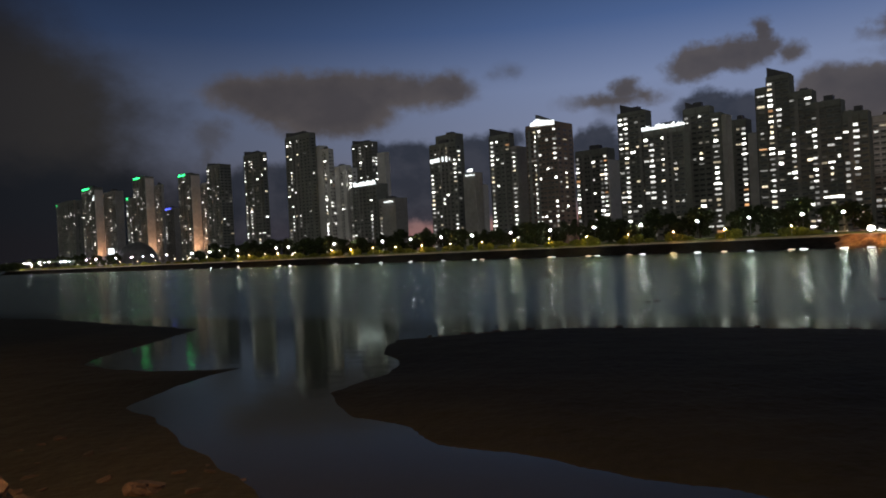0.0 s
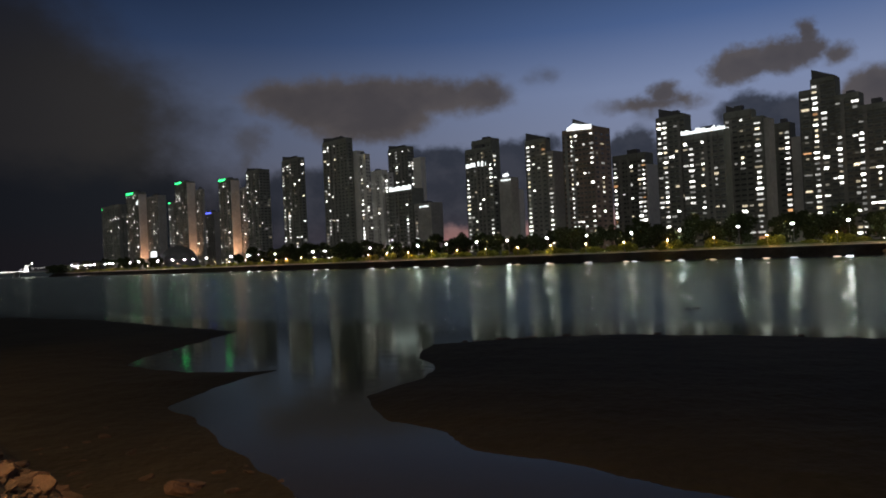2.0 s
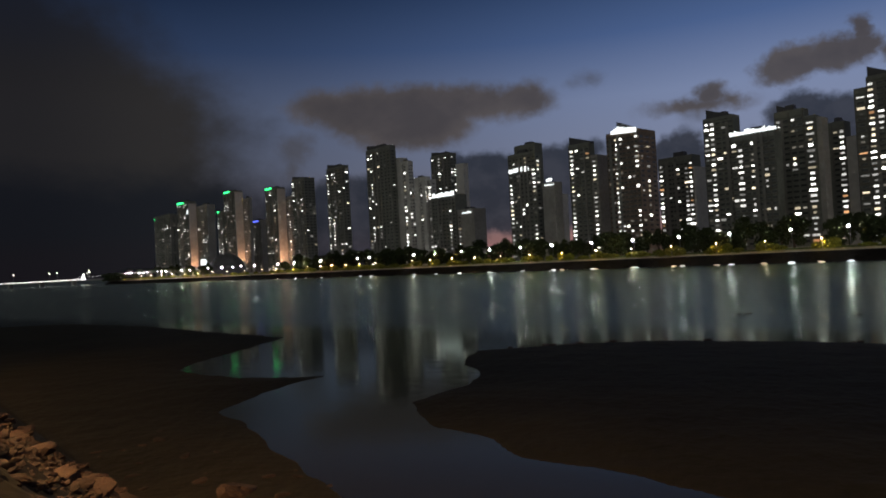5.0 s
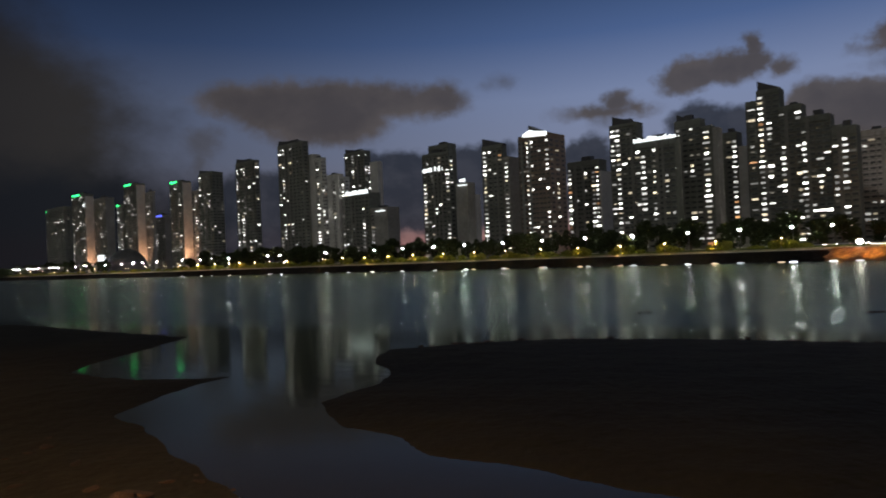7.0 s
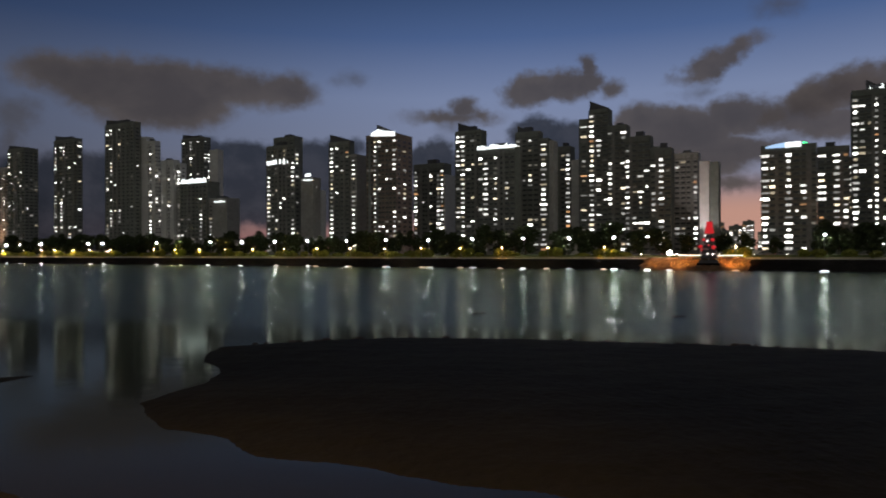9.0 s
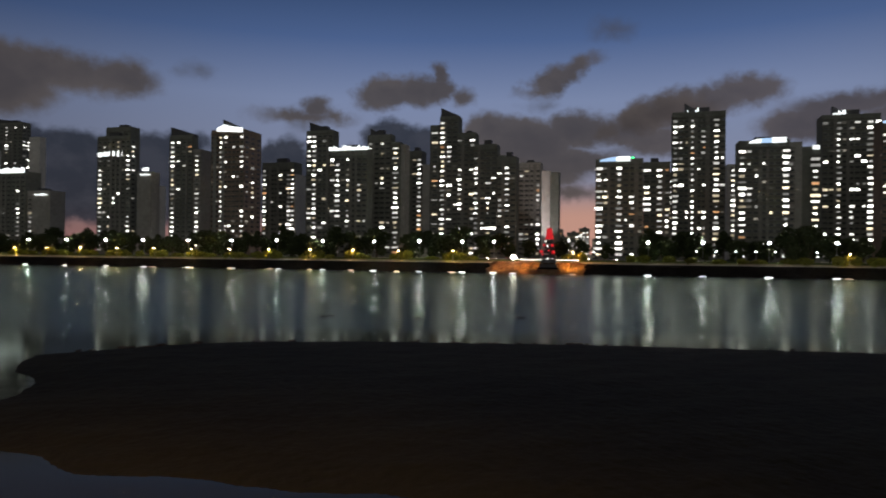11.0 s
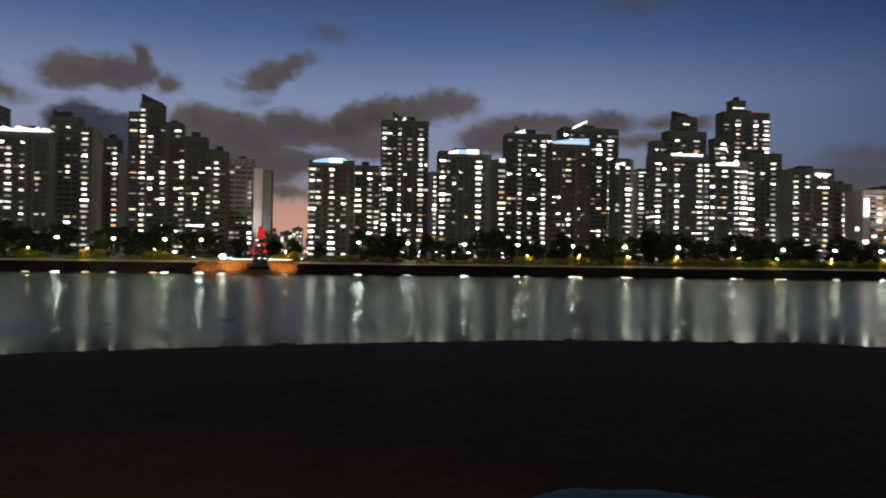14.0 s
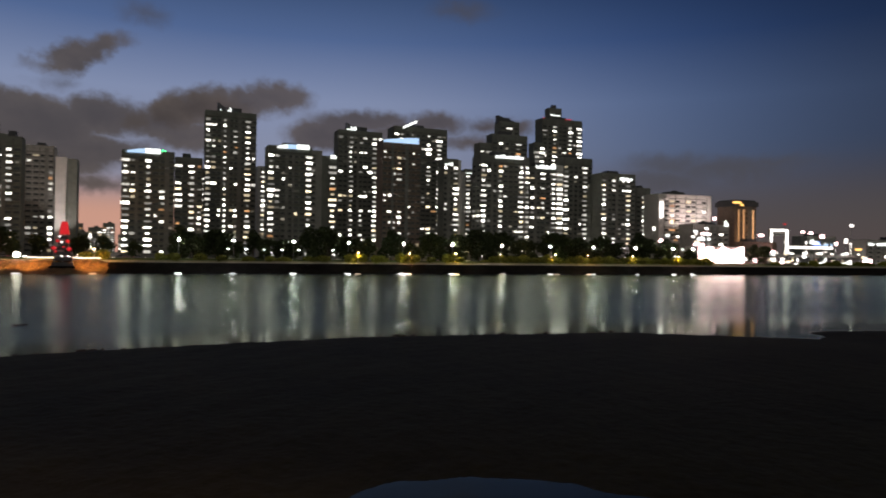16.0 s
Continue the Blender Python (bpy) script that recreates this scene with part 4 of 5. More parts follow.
def street_lamp(name, label, height, arm, glass, r, group):
    root = thing(name, label, "street lamp", None, group)
    b = bmesh.new()
    tube(b, (0, 0, -0.2), (0, 0, height), 0.10, 0.06)
    part("pole", b, M_METAL, root)
    b = bmesh.new()
    tube(b, (0, 0, height - 0.05), (0, -arm, height + 0.25), 0.05, 0.04, 6)
    arm_part = part("arm", b, M_METAL, root)
    b = bmesh.new()
    ball(b, (0, -arm, height + 0.12), r, 1, 0.8)
    part("lamp_glass", b, glass, arm_part, "glowing lamp glass", smooth=True)
    if glass is L_SODIUM:
        b = bmesh.new()
        z = height - r * 0.8
        b.faces.new([b.verts.new((0.33 * math.cos(a), -arm + 0.33 * math.sin(a), z)) for a in [2 * math.pi * i / 12 for i in range(12)]])
        part("lens", b, L_DOWN, arm_part, "bright downward lens")
        b = bmesh.new()
        for i in range(12):
            a, c = 2 * math.pi * i / 12, 2 * math.pi * (i + 1) / 12
            b.faces.new([b.verts.new((0.36 * math.cos(k), -arm + 0.36 * math.sin(k), h)) for k, h in ((a, z - 0.09), (c, z - 0.09), (c, z + 0.03), (a, z + 0.03))])
        part("rim", b, M_METAL, arm_part)
        b = bmesh.new()
        tube(b, (0, -arm, height + r), (0, -arm, height + r + 0.1), 0.45, 0.2, 12)
        part("hood", b, M_METAL, arm_part)
    return root


tall = street_lamp("street_lamp", "tall steel street lamp with a white light", 8.1, 0.9, L_LAMP, 0.5, "white lamps along the road")
low = street_lamp("path_lamp", "low promenade lamp with a yellow light", 4.4, 0.25, L_SODIUM, 0.28, "yellow lamps along the promenade")
made = [False, False]


def plant(i, ob, m):
    if not made[i]:
        ob.matrix_basis, made[i] = m, True
    else:
        copy_thing(ob, m)


WHITE_LAMPS = (-744, -695, -659, -634, -615, -587, -542, -513, -496, -471, -419, -404, -353, -331, -307, -282.4, -258.2, -235.8, -210, -186, -162,
               -138.5, -113.5, -92.5, -73.2, -59.5, 3, 23.2, 46.8, 69.8, 94, 117.2, 141.6, 167, 191, 216, 239, 252)
YELLOW_LAMPS = (-536, -508, -482, -462, -447, -427, -410, -389, -349, -330.5, -310, -290, -269, -247, -225, -204, -183.6, -163, -142, -121.5, -100.3, -75.8,
                -26, 72.5, 95, 116.5, 138.3, 166.8, 184.4, 210.4, 238, 256)
for u in YELLOW_LAMPS:
    plant(1, low, shore_pose(u, 278.2, 4.2))
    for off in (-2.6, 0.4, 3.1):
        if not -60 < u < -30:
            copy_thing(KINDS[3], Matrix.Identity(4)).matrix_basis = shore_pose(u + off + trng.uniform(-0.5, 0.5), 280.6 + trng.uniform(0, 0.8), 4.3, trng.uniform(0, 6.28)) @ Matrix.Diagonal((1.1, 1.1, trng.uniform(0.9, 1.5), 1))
for k in range(12):
    plant(1, low, shore_pose(-562 - 36.6 * k, 278.2, 4.2))
for u in WHITE_LAMPS:
    plant(0, tall, shore_pose(u, 284, 4.6))
for u in (-770, -820, -832, -846, -882, -898, -914, -948, -960, -971, -984, -997):
    plant(0, tall, shore_pose(u, 284, 4.6))

# ---- floodlit landing with a lit tower ----
tower = thing("light_tower", "tapered tiered tower with red lights at the landing", "tower", shore_pose(-34.5, 271, 2.6))
for k in range(6):
    b = bmesh.new()
    r0, r1, z0 = 3.5 - 0.42 * k, 3.0 - 0.42 * k, 1.85 * k
    prism(b, [(-r0, z0), (r0, z0), (r1, z0 + 1.3), (-r1, z0 + 1.3)], -r0, r0)
    part("tier", b, M_ROOF, tower, "dark tier")
    for x in (-r1 + 0.3, 0.0, r1 - 0.3):
        b = bmesh.new()
        tube(b, (x, -r1 + 0.3, z0 + 1.3), (x, -r1 + 0.3, z0 + 1.85), 0.14, 0.14, 6)
        part("tier_post", b, M_METAL, tower)
for x, z, r in ((-1.6, 8.7, 0.6), (1.5, 8.6, 0.7), (-2.7, 6.2, 0.75), (1.9, 5.9, 0.75), (-2.2, 5.0, 0.4), (0.2, 6.6, 0.35)):
    b = bmesh.new()
    ball(b, (x, -3.4, z), r, 2, 0.9)
    part("lantern", b, L_RED, tower, "glowing red lantern", smooth=True)
for x, z in ((-0.3, 8.2), (-0.2, 3.4), (-1.0, 10.2)):
    b = bmesh.new()
    ball(b, (x, -3.9, z), 0.32, 1)
    part("bulb", b, L_STRIP, tower, "small white bulb", smooth=True)
b = bmesh.new()
prism(b, [(-1.5, 11.0), (1.5, 11.0), (1.1, 13.4), (0.9, 15.4), (-0.8, 15.4), (-1.1, 13.4)], -1.0, 1.0)
part("finial", b, L_RED, tower, "glowing red top")
b = bmesh.new()
prism(b, [(-4.6, -3.2), (4.6, -3.2), (3.8, 0.0), (-3.8, 0.0)], -4.4, 5.0)
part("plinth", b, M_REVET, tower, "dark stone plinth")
flood = thing("floodlight_globe", "very bright white globe light on a short post", "lamp", shore_pose(-49, 272, 3.6))
b = bmesh.new()
tube(b, (0, 0, 0), (0, 0, 2.0), 0.14, 0.10)
part("post", b, M_METAL, flood)
b = bmesh.new()
ball(b, (0, 0, 2.8), 1.15, 2, 0.85)
part("globe", b, L_FLOOD, flood, "glowing white globe", smooth=True)
rail = thing("railing", "steel railing lit by a pale strip along the landing", "railing", shore_pose(-46, 273.2, 4.5))
for k in range(13):
    b = bmesh.new()
    tube(b, (1.9 * k, 0, 0), (1.9 * k, 0, 1.1), 0.04, 0.04, 6)
    part("post", b, M_METAL, rail)
b = bmesh.new()
box(b, -0.1, 22.9, -0.04, 0.04, 1.1, 1.18)
part("handrail", b, M_METAL, rail)
for k in range(12):
    b = bmesh.new()
    box(b, 1.9 * k + 0.1, 1.9 * k + 1.8, -0.12, -0.06, 0.82, 1.06)
    part("light_strip", b, L_STRIP, rail, "pale light strip")
b = bmesh.new()
brng = random.Random(31)
rows = []
for i in range(53):
    u = -60.0 + i * 0.78
    wav = 1.2 * math.sin(u / 37.0) + 0.8 * math.sin(u / 13.0 + 1)
    ends = min(1.0, (u + 60.0) / 4.0, (-19.5 - u) / 4.0)
    rows.append([b.verts.new(at(u, v + wav + brng.uniform(-0.2, 0.2), z - 0.9 * (1 - ends) + brng.uniform(-0.18, 0.18)))
                 for v, z in ((265.0, -0.6), (266.4, 0.75), (267.7, 1.5), (269.0, 2.25), (270.5, 3.1), (272.0, 3.95), (273.4, 4.6), (274.6, 4.5))])
for p, q in zip(rows, rows[1:]):
    for j in range(7):
        b.faces.new((p[j], q[j], q[j + 1], p[j + 1]))
solid("landing_bank", b, M_BANK, "rough stone landing bank lit orange", "bank", "structure")
for u, e in ((-53, 1100.0), (-44, 2800.0), (-26, 2800.0)):
    lamp = bpy.data.lights.new("landing_light", "SPOT")
    lamp.energy, lamp.color, lamp.shadow_soft_size = e * 3.0, (1.0, 0.40, 0.10), 0.2
    lamp.spot_size, lamp.spot_blend = radians(110), 0.5
    new("landing_light", lamp).matrix_basis = look(at(u, 263.5, 5.0), at(u, 270.5, 2.6))

# ---- glowing stand-ins for lamp reflections at the foot of the revetment ----
glint_white = thing("waterline_light", "small glowing stand-in for a white lamp reflection at the waterline", "lamp", None, "lights along the waterline")
glint_amber = thing("waterline_light", "small glowing stand-in for an amber lamp reflection at the waterline", "lamp", None, "lights along the waterline")
for root, mat in ((glint_white, L_GLINT), (glint_amber, L_GLINT_AMBER)):
    b = bmesh.new()
    tube(b, (0, 0, -1.6), (0, 0, 0.02), 0.10, 0.10)
    part("post", b, M_METAL, root)
    # no lamp stands here: lens and post only carry the imitated glint
    b = bmesh.new()
    ball(b, (0, 0, 0.1), 0.5, 2, 0.3)
    bmesh.ops.scale(b, vec=(2.6, 0.8, 1.0), verts=b.verts)
    part("lens", b, mat, root, "glowing lens", smooth=True)
for root, places in ((glint_white, [0.930 * u for u in WHITE_LAMPS if u > -560 and not -55 < u < -10] + [-47.4]), (glint_amber, [0.951 * u for u in YELLOW_LAMPS if -240 < u < 200])):
    for k, u in enumerate(places):
        m = shore_pose(u, 263.4 + 1.2 * math.sin(u / 37.0) + 0.8 * math.sin(u / 13.0 + 1), 0.08)
        if k == 0:
            root.matrix_basis = m
        else:
            copy_thing(root, m)

# ---- small lights and cars on the far bank ----
bollard = thing("post_light", "slim white post light on the grass", "lamp", None, "post lights along the lawn")
b = bmesh.new()
tube(b, (0, 0, -0.3), (0, 0, 3.8), 0.09, 0.08)
part("post", b, M_METAL, bollard)
b = bmesh.new()
tube(b, (0, 0, 3.8), (0, 0, 4.15), 0.22, 0.22)
part("lens", b, L_BOLLARD, bollard, "glowing lens")
for k, u in enumerate((21.1, 28.2, 35.3, 42.4, 49.2, 56.3, 63.4)):
    m = shore_pose(u, 285, 5.4)
    if k == 0:
        bollard.matrix_basis = m
    else:
        copy_thing(bollard, m)

car = thing("car", "parked saloon car on the riverside road", "car", None, "cars on the riverside road")
b = bmesh.new()
prism(b, [(-2.2, 0.35), (2.2, 0.35), (2.2, 0.8), (1.1, 0.95), (-2.0, 0.98), (-2.25, 0.8)], -0.85, 0.85)
bmesh.ops.bevel(b, geom=b.edges[:], offset=0.06, segments=1, affect="EDGES")
part("body", b, M_CAR, car)
b = bmesh.new()
prism(b, [(-1.7, 0.98), (0.95, 0.96), (0.35, 1.42), (-1.2, 1.44)], -0.72, 0.72)
part("cabin", b, M_GLASS, car, "dark glazed cabin")
for x in (-1.35, 1.35):
    for y in (-0.86, 0.68):
        b = bmesh.new()
        tube(b, (x, y, 0.32), (x, y + 0.18, 0.32), 0.32, 0.32, 14)
        wheel = part("wheel", b, M_RUBBER, car)
        b = bmesh.new()
        tube(b, (x, y - 0.01, 0.32), (x, y + 0.19, 0.32), 0.2, 0.2, 14)
        part("rim", b, M_METAL, wheel, "steel wheel rim")
for x, mat, n, lab in ((2.2, L_HEAD, "headlight", "glowing white headlight"), (-2.27, L_RED, "tail_light", "glowing red tail light")):
    for y in (-0.6, 0.6):
        b = bmesh.new()
        ball(b, (x, y, 0.68), 0.14, 1)
        part(n, b, mat, car, lab)
spots = [(-70, 0), (-62, 1), (-54, 0), (-40, 0), (-33, 1), (-20, 1), (-12, 0), (36, 0), (120, 1), (178, 0), (214, 1), (248, 0), (262, 1), (310, 0), (330, 1), (352, 0)]
for k, (u, flip) in enumerate(spots):
    m = shore_pose(u, 308 + 5 * flip, 4.9, math.pi * flip + trng.choice((0.0, -0.9)))
    if k == 0:
        car.matrix_basis = m
    else:
        copy_thing(car, m)

# ---- dome with a lit screen ----
dome = thing("dome_hall", "dark domed hall with a white screen", "hall", shore_pose(-727, 318, LAND))
b = bmesh.new()
bmesh.ops.create_uvsphere(b, u_segments=32, v_segments=16, radius=1.0, matrix=Matrix.Diagonal((37, 16, 24, 1)))
bmesh.ops.bisect_plane(b, geom=b.verts[:] + b.edges[:] + b.faces[:], plane_co=(0, 0, 0), plane_no=(0, 0, 1), clear_inner=True)
part("shell", b, M_ROOF, dome, smooth=True)
b = bmesh.new()
box(b, -31, -17, -16.6, -16.0, 12.5, 18.5)
part("screen", b, L_WHITE, dome, "glowing white screen")

# ---- bridge far downstream ----
bridge = thing("bridge", "long low bridge strung with white lights", "bridge", Matrix.Translation((-690, 1045, 0)) @ Matrix.Rotation(radians(180 - 5), 4, "Z"))
b = bmesh.new()
box(b, -45, 900, -6, 6, 6.5, 8.2)
part("deck", b, M_GREY, bridge)
for k in range(15):
    b = bmesh.new()
    box(b, 20 + k * 60, 23 + k * 60, -4, 4, -2, 6.5)
    part("pier", b, M_GREY, bridge)
for k in range(60):
    b = bmesh.new()
    box(b, k * 15, k * 15 + 13.5, 6.1, 6.4, 8.3, 9.0)
    part("light_strip", b, L_STRIP, bridge, "white strip light")
for x in [48, 62] + [131 + 66 * k for k in range(12)]:
    b = bmesh.new()
    tube(b, (x, 5, 8.2), (x, 5, 21), 0.15, 0.1, 6)
    pole = part("lamp_pole", b, M_METAL, bridge)
    b = bmesh.new()
    ball(b, (x, 5, 21.4), 1.0, 1, 0.8)
    part("lamp_glass", b, L_BRIDGE, pole, "warm white lamp glass", smooth=True)
# the lit pylon with its garlands
b = bmesh.new()
prism(b, [(-3.0, 8.2), (4.5, 8.2), (1.0, 17.5), (0.0, 17.5)], 3.5, 5.0)
part("pylon", b, L_STRIP, bridge, "brightly lit white pylon")
for x0, z0, x1, z1, sag in ((0.0, 17.0, -10.0, 20.4, 1.0), (-2.0, 15.0, -33.0, 14.0, 2.6), (1.0, 15.5, 24.0, 8.8, 2.0)):
    for k in range(8):
        b = bmesh.new()
        f = (k + 0.5) / 8
        ball(b, (x0 + (x1 - x0) * f, 4.2, z0 + (z1 - z0) * f - sag * 4 * f * (1 - f)), 0.42, 1)
        part("garland_bulb", b, L_STRIP, bridge, "small white garland bulb")
b = bmesh.new()
tube(b, (-10, 4.2, 8.0), (-10, 4.2, 20.2), 0.2, 0.15, 6)
pole = part("lamp_pole", b, M_METAL, bridge)
b = bmesh.new()
ball(b, (-10, 4.2, 20.6), 1.1, 1)
part("lamp_glass", b, L_BRIDGE, pole, "warm white lamp glass", smooth=True)
for k in range(9):
    m = shore_pose(-1015 + k * 6.5, 270 + 2 * (k % 3), 2.5, k * 1.3) @ Matrix.Diagonal((1.2, 1.2, 1.0, 1))
    copy_thing(KINDS[k % 2], Matrix.Identity(4)).matrix_basis = m

# ---- distant town in the gap ----
for k in range(14):
    u = -120 + k * 14.0 + trng.uniform(-4, 4)
    apartment("small far-off building with a few lights", [(u * 1.0 - 30, trng.uniform(9, 16), 900 + trng.uniform(0, 120), 12, trng.uniform(30, 46), "868", "d", "")], name="far_building", category="building", hue=(0.75, 0.1))

# ---- near flats: one sheet of mud with two tongues, the embankment behind ----
RIGHT = [(-3.8, 59.6), (3.9, 61.4), (11, 61.9), (20, 58.6), (30, 53.2), (40, 47.5), (57, 35.2), (64, 27.8), (76, 13), (78.6, 1.8), (80, -5.1), (83, -6),
         (87, -3.8), (94.5, -13.4), (115, -40), (60, -90), (23, -2), (24.6, 3.1), (24.8, 5.7), (23.8, 9.2), (22.2, 11.1), (19.6, 12), (14, 15.8),
         (8.7, 20.5), (6.8, 22.3), (4.6, 24.1), (2.4, 25.9), (0, 27.6), (-1.5, 30.4), (-4.2, 32.8), (-6.6, 38.8), (-3.4, 43.7), (-2.9, 47.2), (-4.2, 52)]
LEFT = [(-93, 118), (-80.8, 118.5), (-58.8, 104.8), (-42.3, 90.4), (-32.9, 82.8), (-27.2, 78.4), (-27.6, 70.4), (-28.5, 64.1), (-28.9, 58.9), (-28.3, 55.1), (-25.7, 52.4),
        (-21.6, 50.1), (-16.9, 49.3), (-14.1, 49.4), (-15.9, 46.2), (-17.1, 43.1), (-17.2, 38), (-15.4, 35.6), (-13.2, 32.9), (-11, 29.7), (-9.3, 27), (-7.4, 25),
        (-4, 19.6), (2, 12), (8, 4), (0, -30), (-120, -30), (-170, 120), (-120, 119)]


def signed(poly, X, Y):
    """Distance to an outline, positive inside."""
    d = np.full(X.shape, 1e9)
    inside = np.zeros(X.shape, bool)
    for (ax, ay), (bx, by) in zip(poly, poly[1:] + poly[:1]):
        ex, ey = bx - ax, by - ay
        t = np.clip(((X - ax) * ex + (Y - ay) * ey) / (ex * ex + ey * ey), 0, 1)
        d = np.minimum(d, np.hypot(X - ax - t * ex, Y - ay - t * ey))
        cross = (ay > Y) != (by > Y)
        with np.errstate(divide="ignore", invalid="ignore"):
            inside ^= cross & (X < (bx - ax) * (Y - ay) / (by - ay + 1e-12) + ax)
    return np.where(inside, d, -d)


def waves(X, Y, scale, seed):
    r = np.random.RandomState(seed)
    s = np.zeros(X.shape)
    for i in range(9):
        a, p, k = r.uniform(0, 6.28), r.uniform(0, 6.28), r.uniform(0.6, 1.7) / scale
        s += np.sin((X * math.cos(a) + Y * math.sin(a)) * k * 6.28 + p)
    return s / 4.5


xs = np.concatenate([np.arange(-175, -60, 1.6), np.arange(-60, -32, 0.5), np.arange(-32, 28, 0.26), np.arange(28, 60, 0.5), np.arange(60, 125, 1.2)])
ys = np.concatenate([np.arange(-95, -20, 2.5), np.arange(-20, 8, 0.5), np.arange(8, 62, 0.26), np.arange(62, 126, 1.0)])
X, Y = np.meshgrid(xs, ys)


def flats(X, Y):
    jag = 0.10 * waves(X, Y, 2.2, 3) + 0.3 * waves(X, Y, 6.0, 4)
    s = np.maximum(signed(RIGHT, X, Y), signed(LEFT, X, Y)) + jag
    z = np.where(s > 0, 0.55 * (1 - np.exp(-s * 0.16)), np.maximum(s * 0.25, -1.2))
    z = z + np.clip(s, 0, 1) * (0.035 * waves(X, Y, 3.2, 5) + 0.02 * waves(X, Y, 0.9, 6))
    n = X * VX + Y * VY
    slope = np.clip((7.4 - n) / 6.6, 0, 1) * 6.4
    return np.maximum(z, np.where(n < 7.4, slope + 0.04 * waves(X, Y, 1.1, 8), -9))


Z = flats(X, Y)
ny, nx = X.shape
idx = np.arange(nx * ny).reshape(ny, nx)
quads = np.stack([idx[:-1, :-1], idx[:-1, 1:], idx[1:, 1:], idx[1:, :-1]], -1).reshape(-1, 4)
me = bpy.data.meshes.new("mud_flat")
me.from_pydata(np.stack([X, Y, Z], -1).reshape(-1, 3).tolist(), [], quads.tolist())
me.materials.append(M_MUD)
for p in me.polygons:
    p.use_smooth = True
tagged(new("mud_flat", me), "dark wet mud flats and embankment foot", "mud flat", "", "structure")

# ---- rocks on the embankment and the flat ----
rock_meshes = []
for k in range(7):
    b = bmesh.new()
    bmesh.ops.create_icosphere(b, subdivisions=3, radius=1.0)
    for v in b.verts:
        q = v.co * 1.0
        v.co *= 1 + 0.42 * noise.noise(q * 0.9 + Vector((k * 7.3, 0, 0))) + 0.26 * noise.noise(q * 2.2 + Vector((0, k * 3.1, 0))) + 0.05 * noise.noise(q * 6.0)
        v.co.z = max(min(v.co.z, 0.62), -0.7) * 0.5
    rock_meshes.append(finish(b, "rock", M_ROCK, False))
rrng = random.Random(5)


def rock(x, y, s, label):
    z = float(flats(np.array([[x]]), np.array([[y]]))[0, 0])
    ob = new("rock", rrng.choice(rock_meshes))
    ob.matrix_basis = Matrix.Translation((x, y, z + s * 0.02)) @ Euler((rrng.uniform(-0.25, 0.25), rrng.uniform(-0.25, 0.25), rrng.uniform(0, 6.28))).to_matrix().to_4x4() @ Matrix.Diagonal((s, s * rrng.uniform(0.6, 0.9), s * rrng.uniform(0.6, 0.95), 1))
    tagged(ob, label, "rock", "riprap rocks")


for k in range(255):
    near = k % 5 < 3
    n = rrng.uniform(0.75, 3.2) if near else rrng.uniform(2.2, 7.4)
    u = rrng.uniform(-16, -5) if near else rrng.uniform(-27, -11)
    p = at(u, n)
    s = rrng.choice((0.07, 0.09, 0.12, 0.16) if near else (0.12, 0.16, 0.22, 0.32)) * rrng.uniform(0.8, 1.3)
    rock(p.x, p.y, s, "rough brown riprap boulder on the embankment slope")
for k in range(30):
    p = at(rrng.uniform(-36, -12), rrng.uniform(7.2, 13.5))
    rock(p.x, p.y, rrng.uniform(0.08, 0.3), "loose stone half sunk in the mud")
# small rubble packed between the boulders
verts, faces = [], []
base = bmesh.new()
bmesh.ops.create_icosphere(base, subdivisions=1, radius=1.0)
base.verts.ensure_lookup_table()
for k in range(1500):
    q = at(rrng.uniform(-24, -4), rrng.uniform(0.7, 5.6))
    z = float(flats(np.array([[q.x]]), np.array([[q.y]]))[0, 0])
    turn_m = Euler((rrng.uniform(-0.5, 0.5), rrng.uniform(-0.5, 0.5), rrng.uniform(0, 6.28))).to_matrix()
    size = rrng.choice((0.04, 0.06, 0.08, 0.11))
    i = len(verts)
    for v in base.verts:
        w = v.co * (1 + 0.35 * noise.noise(v.co * 1.3 + Vector((k * 1.7, 0, 0))))
        w = turn_m @ Vector((w.x * size, w.y * size * 0.75, w.z * size * 0.5))
        verts.append((q.x + w.x, q.y + w.y, z + size * 0.1 + w.z))
    faces.extend(tuple(i + v.index for v in f.verts) for f in base.faces)
base.free()
me = bpy.data.meshes.new("rubble")
me.from_pydata(verts, [], faces)
me.materials.append(M_ROCK)
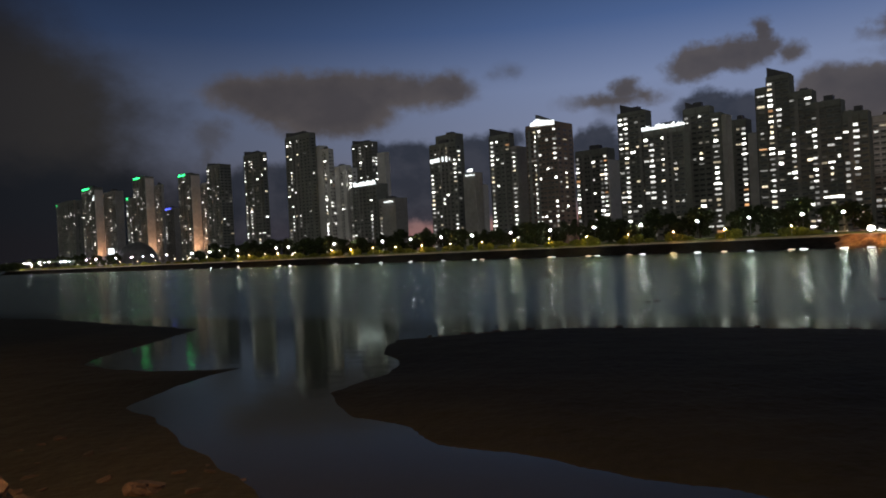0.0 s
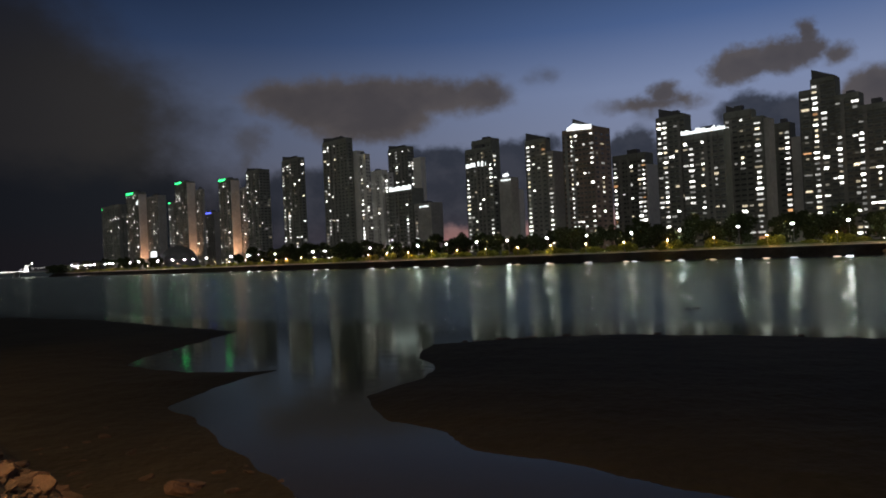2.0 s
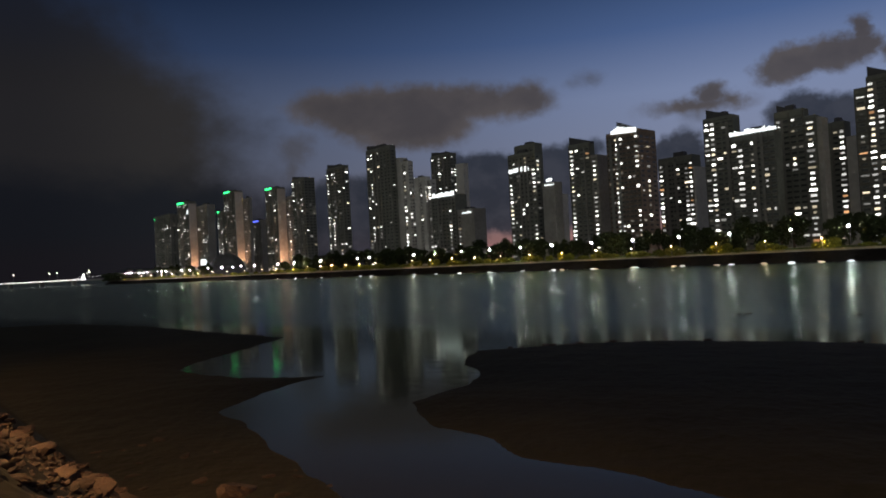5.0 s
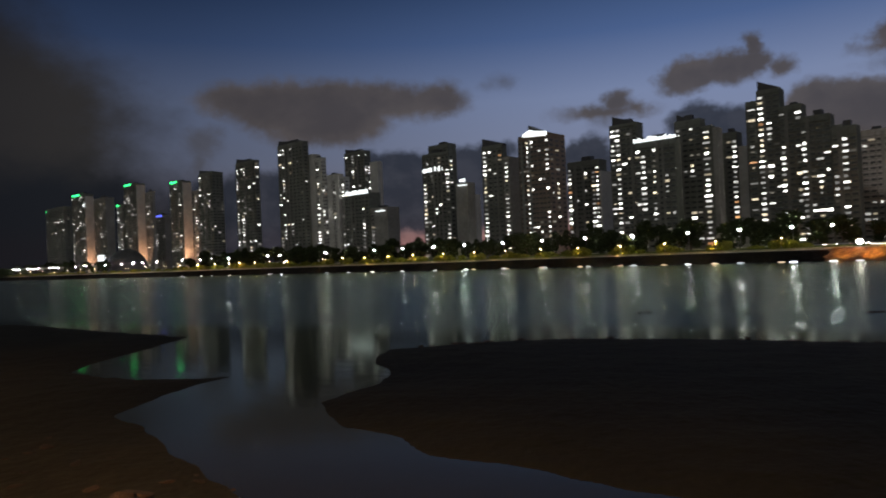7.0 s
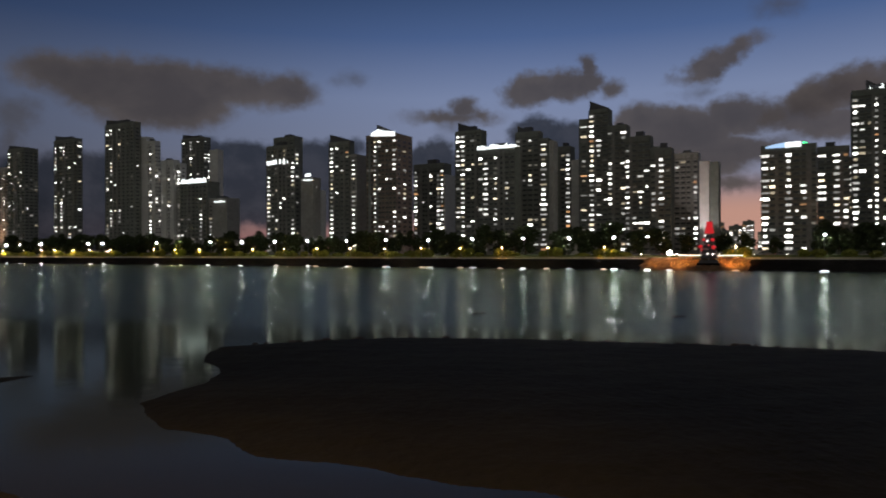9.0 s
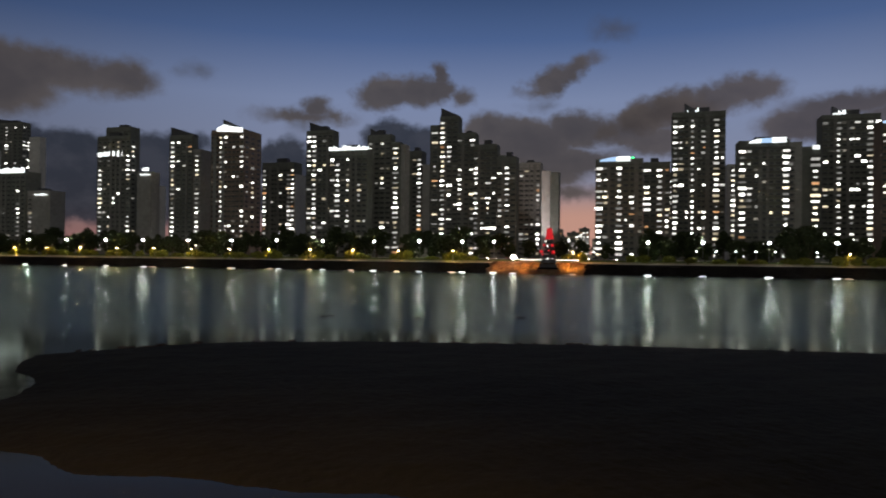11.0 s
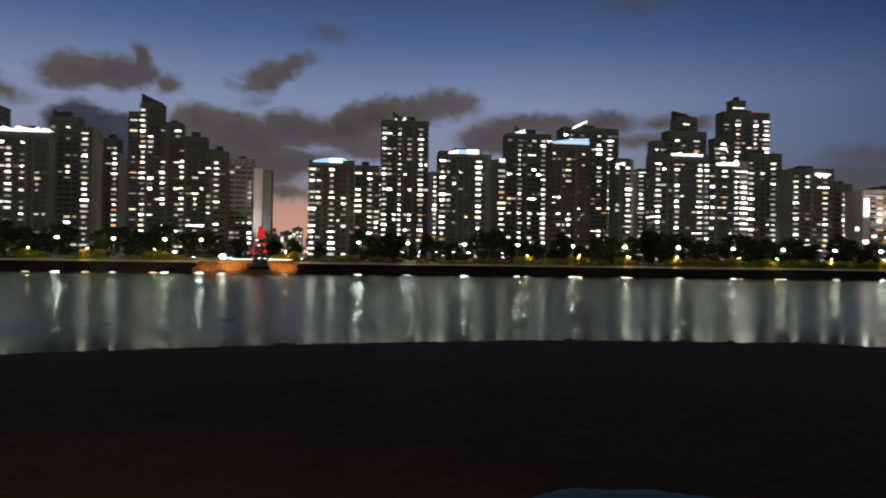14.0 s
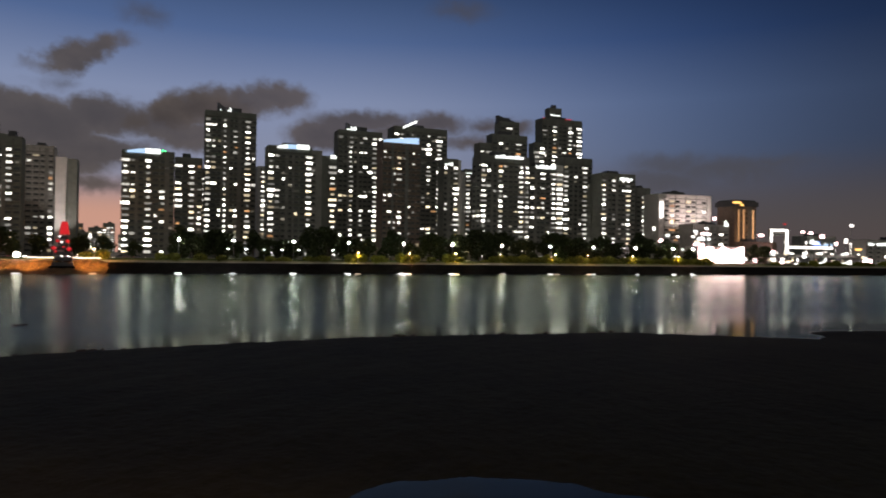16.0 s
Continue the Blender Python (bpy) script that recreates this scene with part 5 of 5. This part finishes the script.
tagged(new("rubble", me), "small brown rubble packed on the embankment slope", "rubble", "", "stuff")
# dark stones along the far edge of the flat, partly imitating dark reflections
EDGE = RIGHT[:9]
for k in range(60):
    i = rrng.randrange(len(EDGE) - 1)
    f = rrng.random()
    (x0, y0), (x1, y1) = EDGE[i], EDGE[i + 1]
    x, y, s = x0 + (x1 - x0) * f, y0 + (y1 - y0) * f, rrng.uniform(0.1, 0.3)
    ob = new("shore_stone", rrng.choice(rock_meshes[1:]))
    ob.matrix_basis = Matrix.Translation((x + rrng.uniform(-0.6, 0.6), y + rrng.uniform(-0.5, 0.9), 0.04)) @ Matrix.Rotation(rrng.uniform(0, 6.28), 4, "Z") @ Matrix.Diagonal((s * 1.4, s, s * rrng.uniform(0.6, 1.3), 1))
    tagged(ob, "small dark stone at the edge of the mud, partly standing for dark reflections", "stone", "stones along the mud edge")
for x, y, s in ((-10.3, 23.5, 0.8), (-8.6, 23.2, 0.32), (-14.5, 28.0, 0.3)):
    rock(x, y, s, "flat pale stone lying on the mud")
for x, y in ((25.1, 81.3), (26.3, 81.6), (35.1, 75.3), (46.6, 71.0), (47.4, 70.8)):
    ob = new("rock", rock_meshes[0])
    ob.matrix_basis = Matrix.Translation((x, y, 0.02)) @ Matrix.Diagonal((0.45, 0.25, 0.3, 1))
    tagged(ob, "small dark rock breaking the water surface", "rock", "rocks in the river")

# the street lamps on the near embankment, beside and behind the eye
near_lamp = street_lamp("street_lamp", "street lamp with a warm light on the near embankment", 13.0, 1.2, L_SODIUM, 0.16, "")
near_lamp.matrix_basis = Matrix.Translation((-14.6, 6.9, 6.2))
copy_thing(near_lamp, Matrix.Translation((-46.0, 41.5, 6.2)))
for x, y, e in ((-14.4, 5.6, 30000.0), (-45.8, 40.2, 8000.0)):
    lamp = bpy.data.lights.new("near_lamp_light", "SPOT")
    lamp.spot_size, lamp.spot_blend = radians(140), 0.45
    lamp.energy, lamp.color, lamp.shadow_soft_size = e, (1.0, 0.58, 0.24), 0.3
    new("near_lamp_light", lamp).location = (x, y, 19.0)
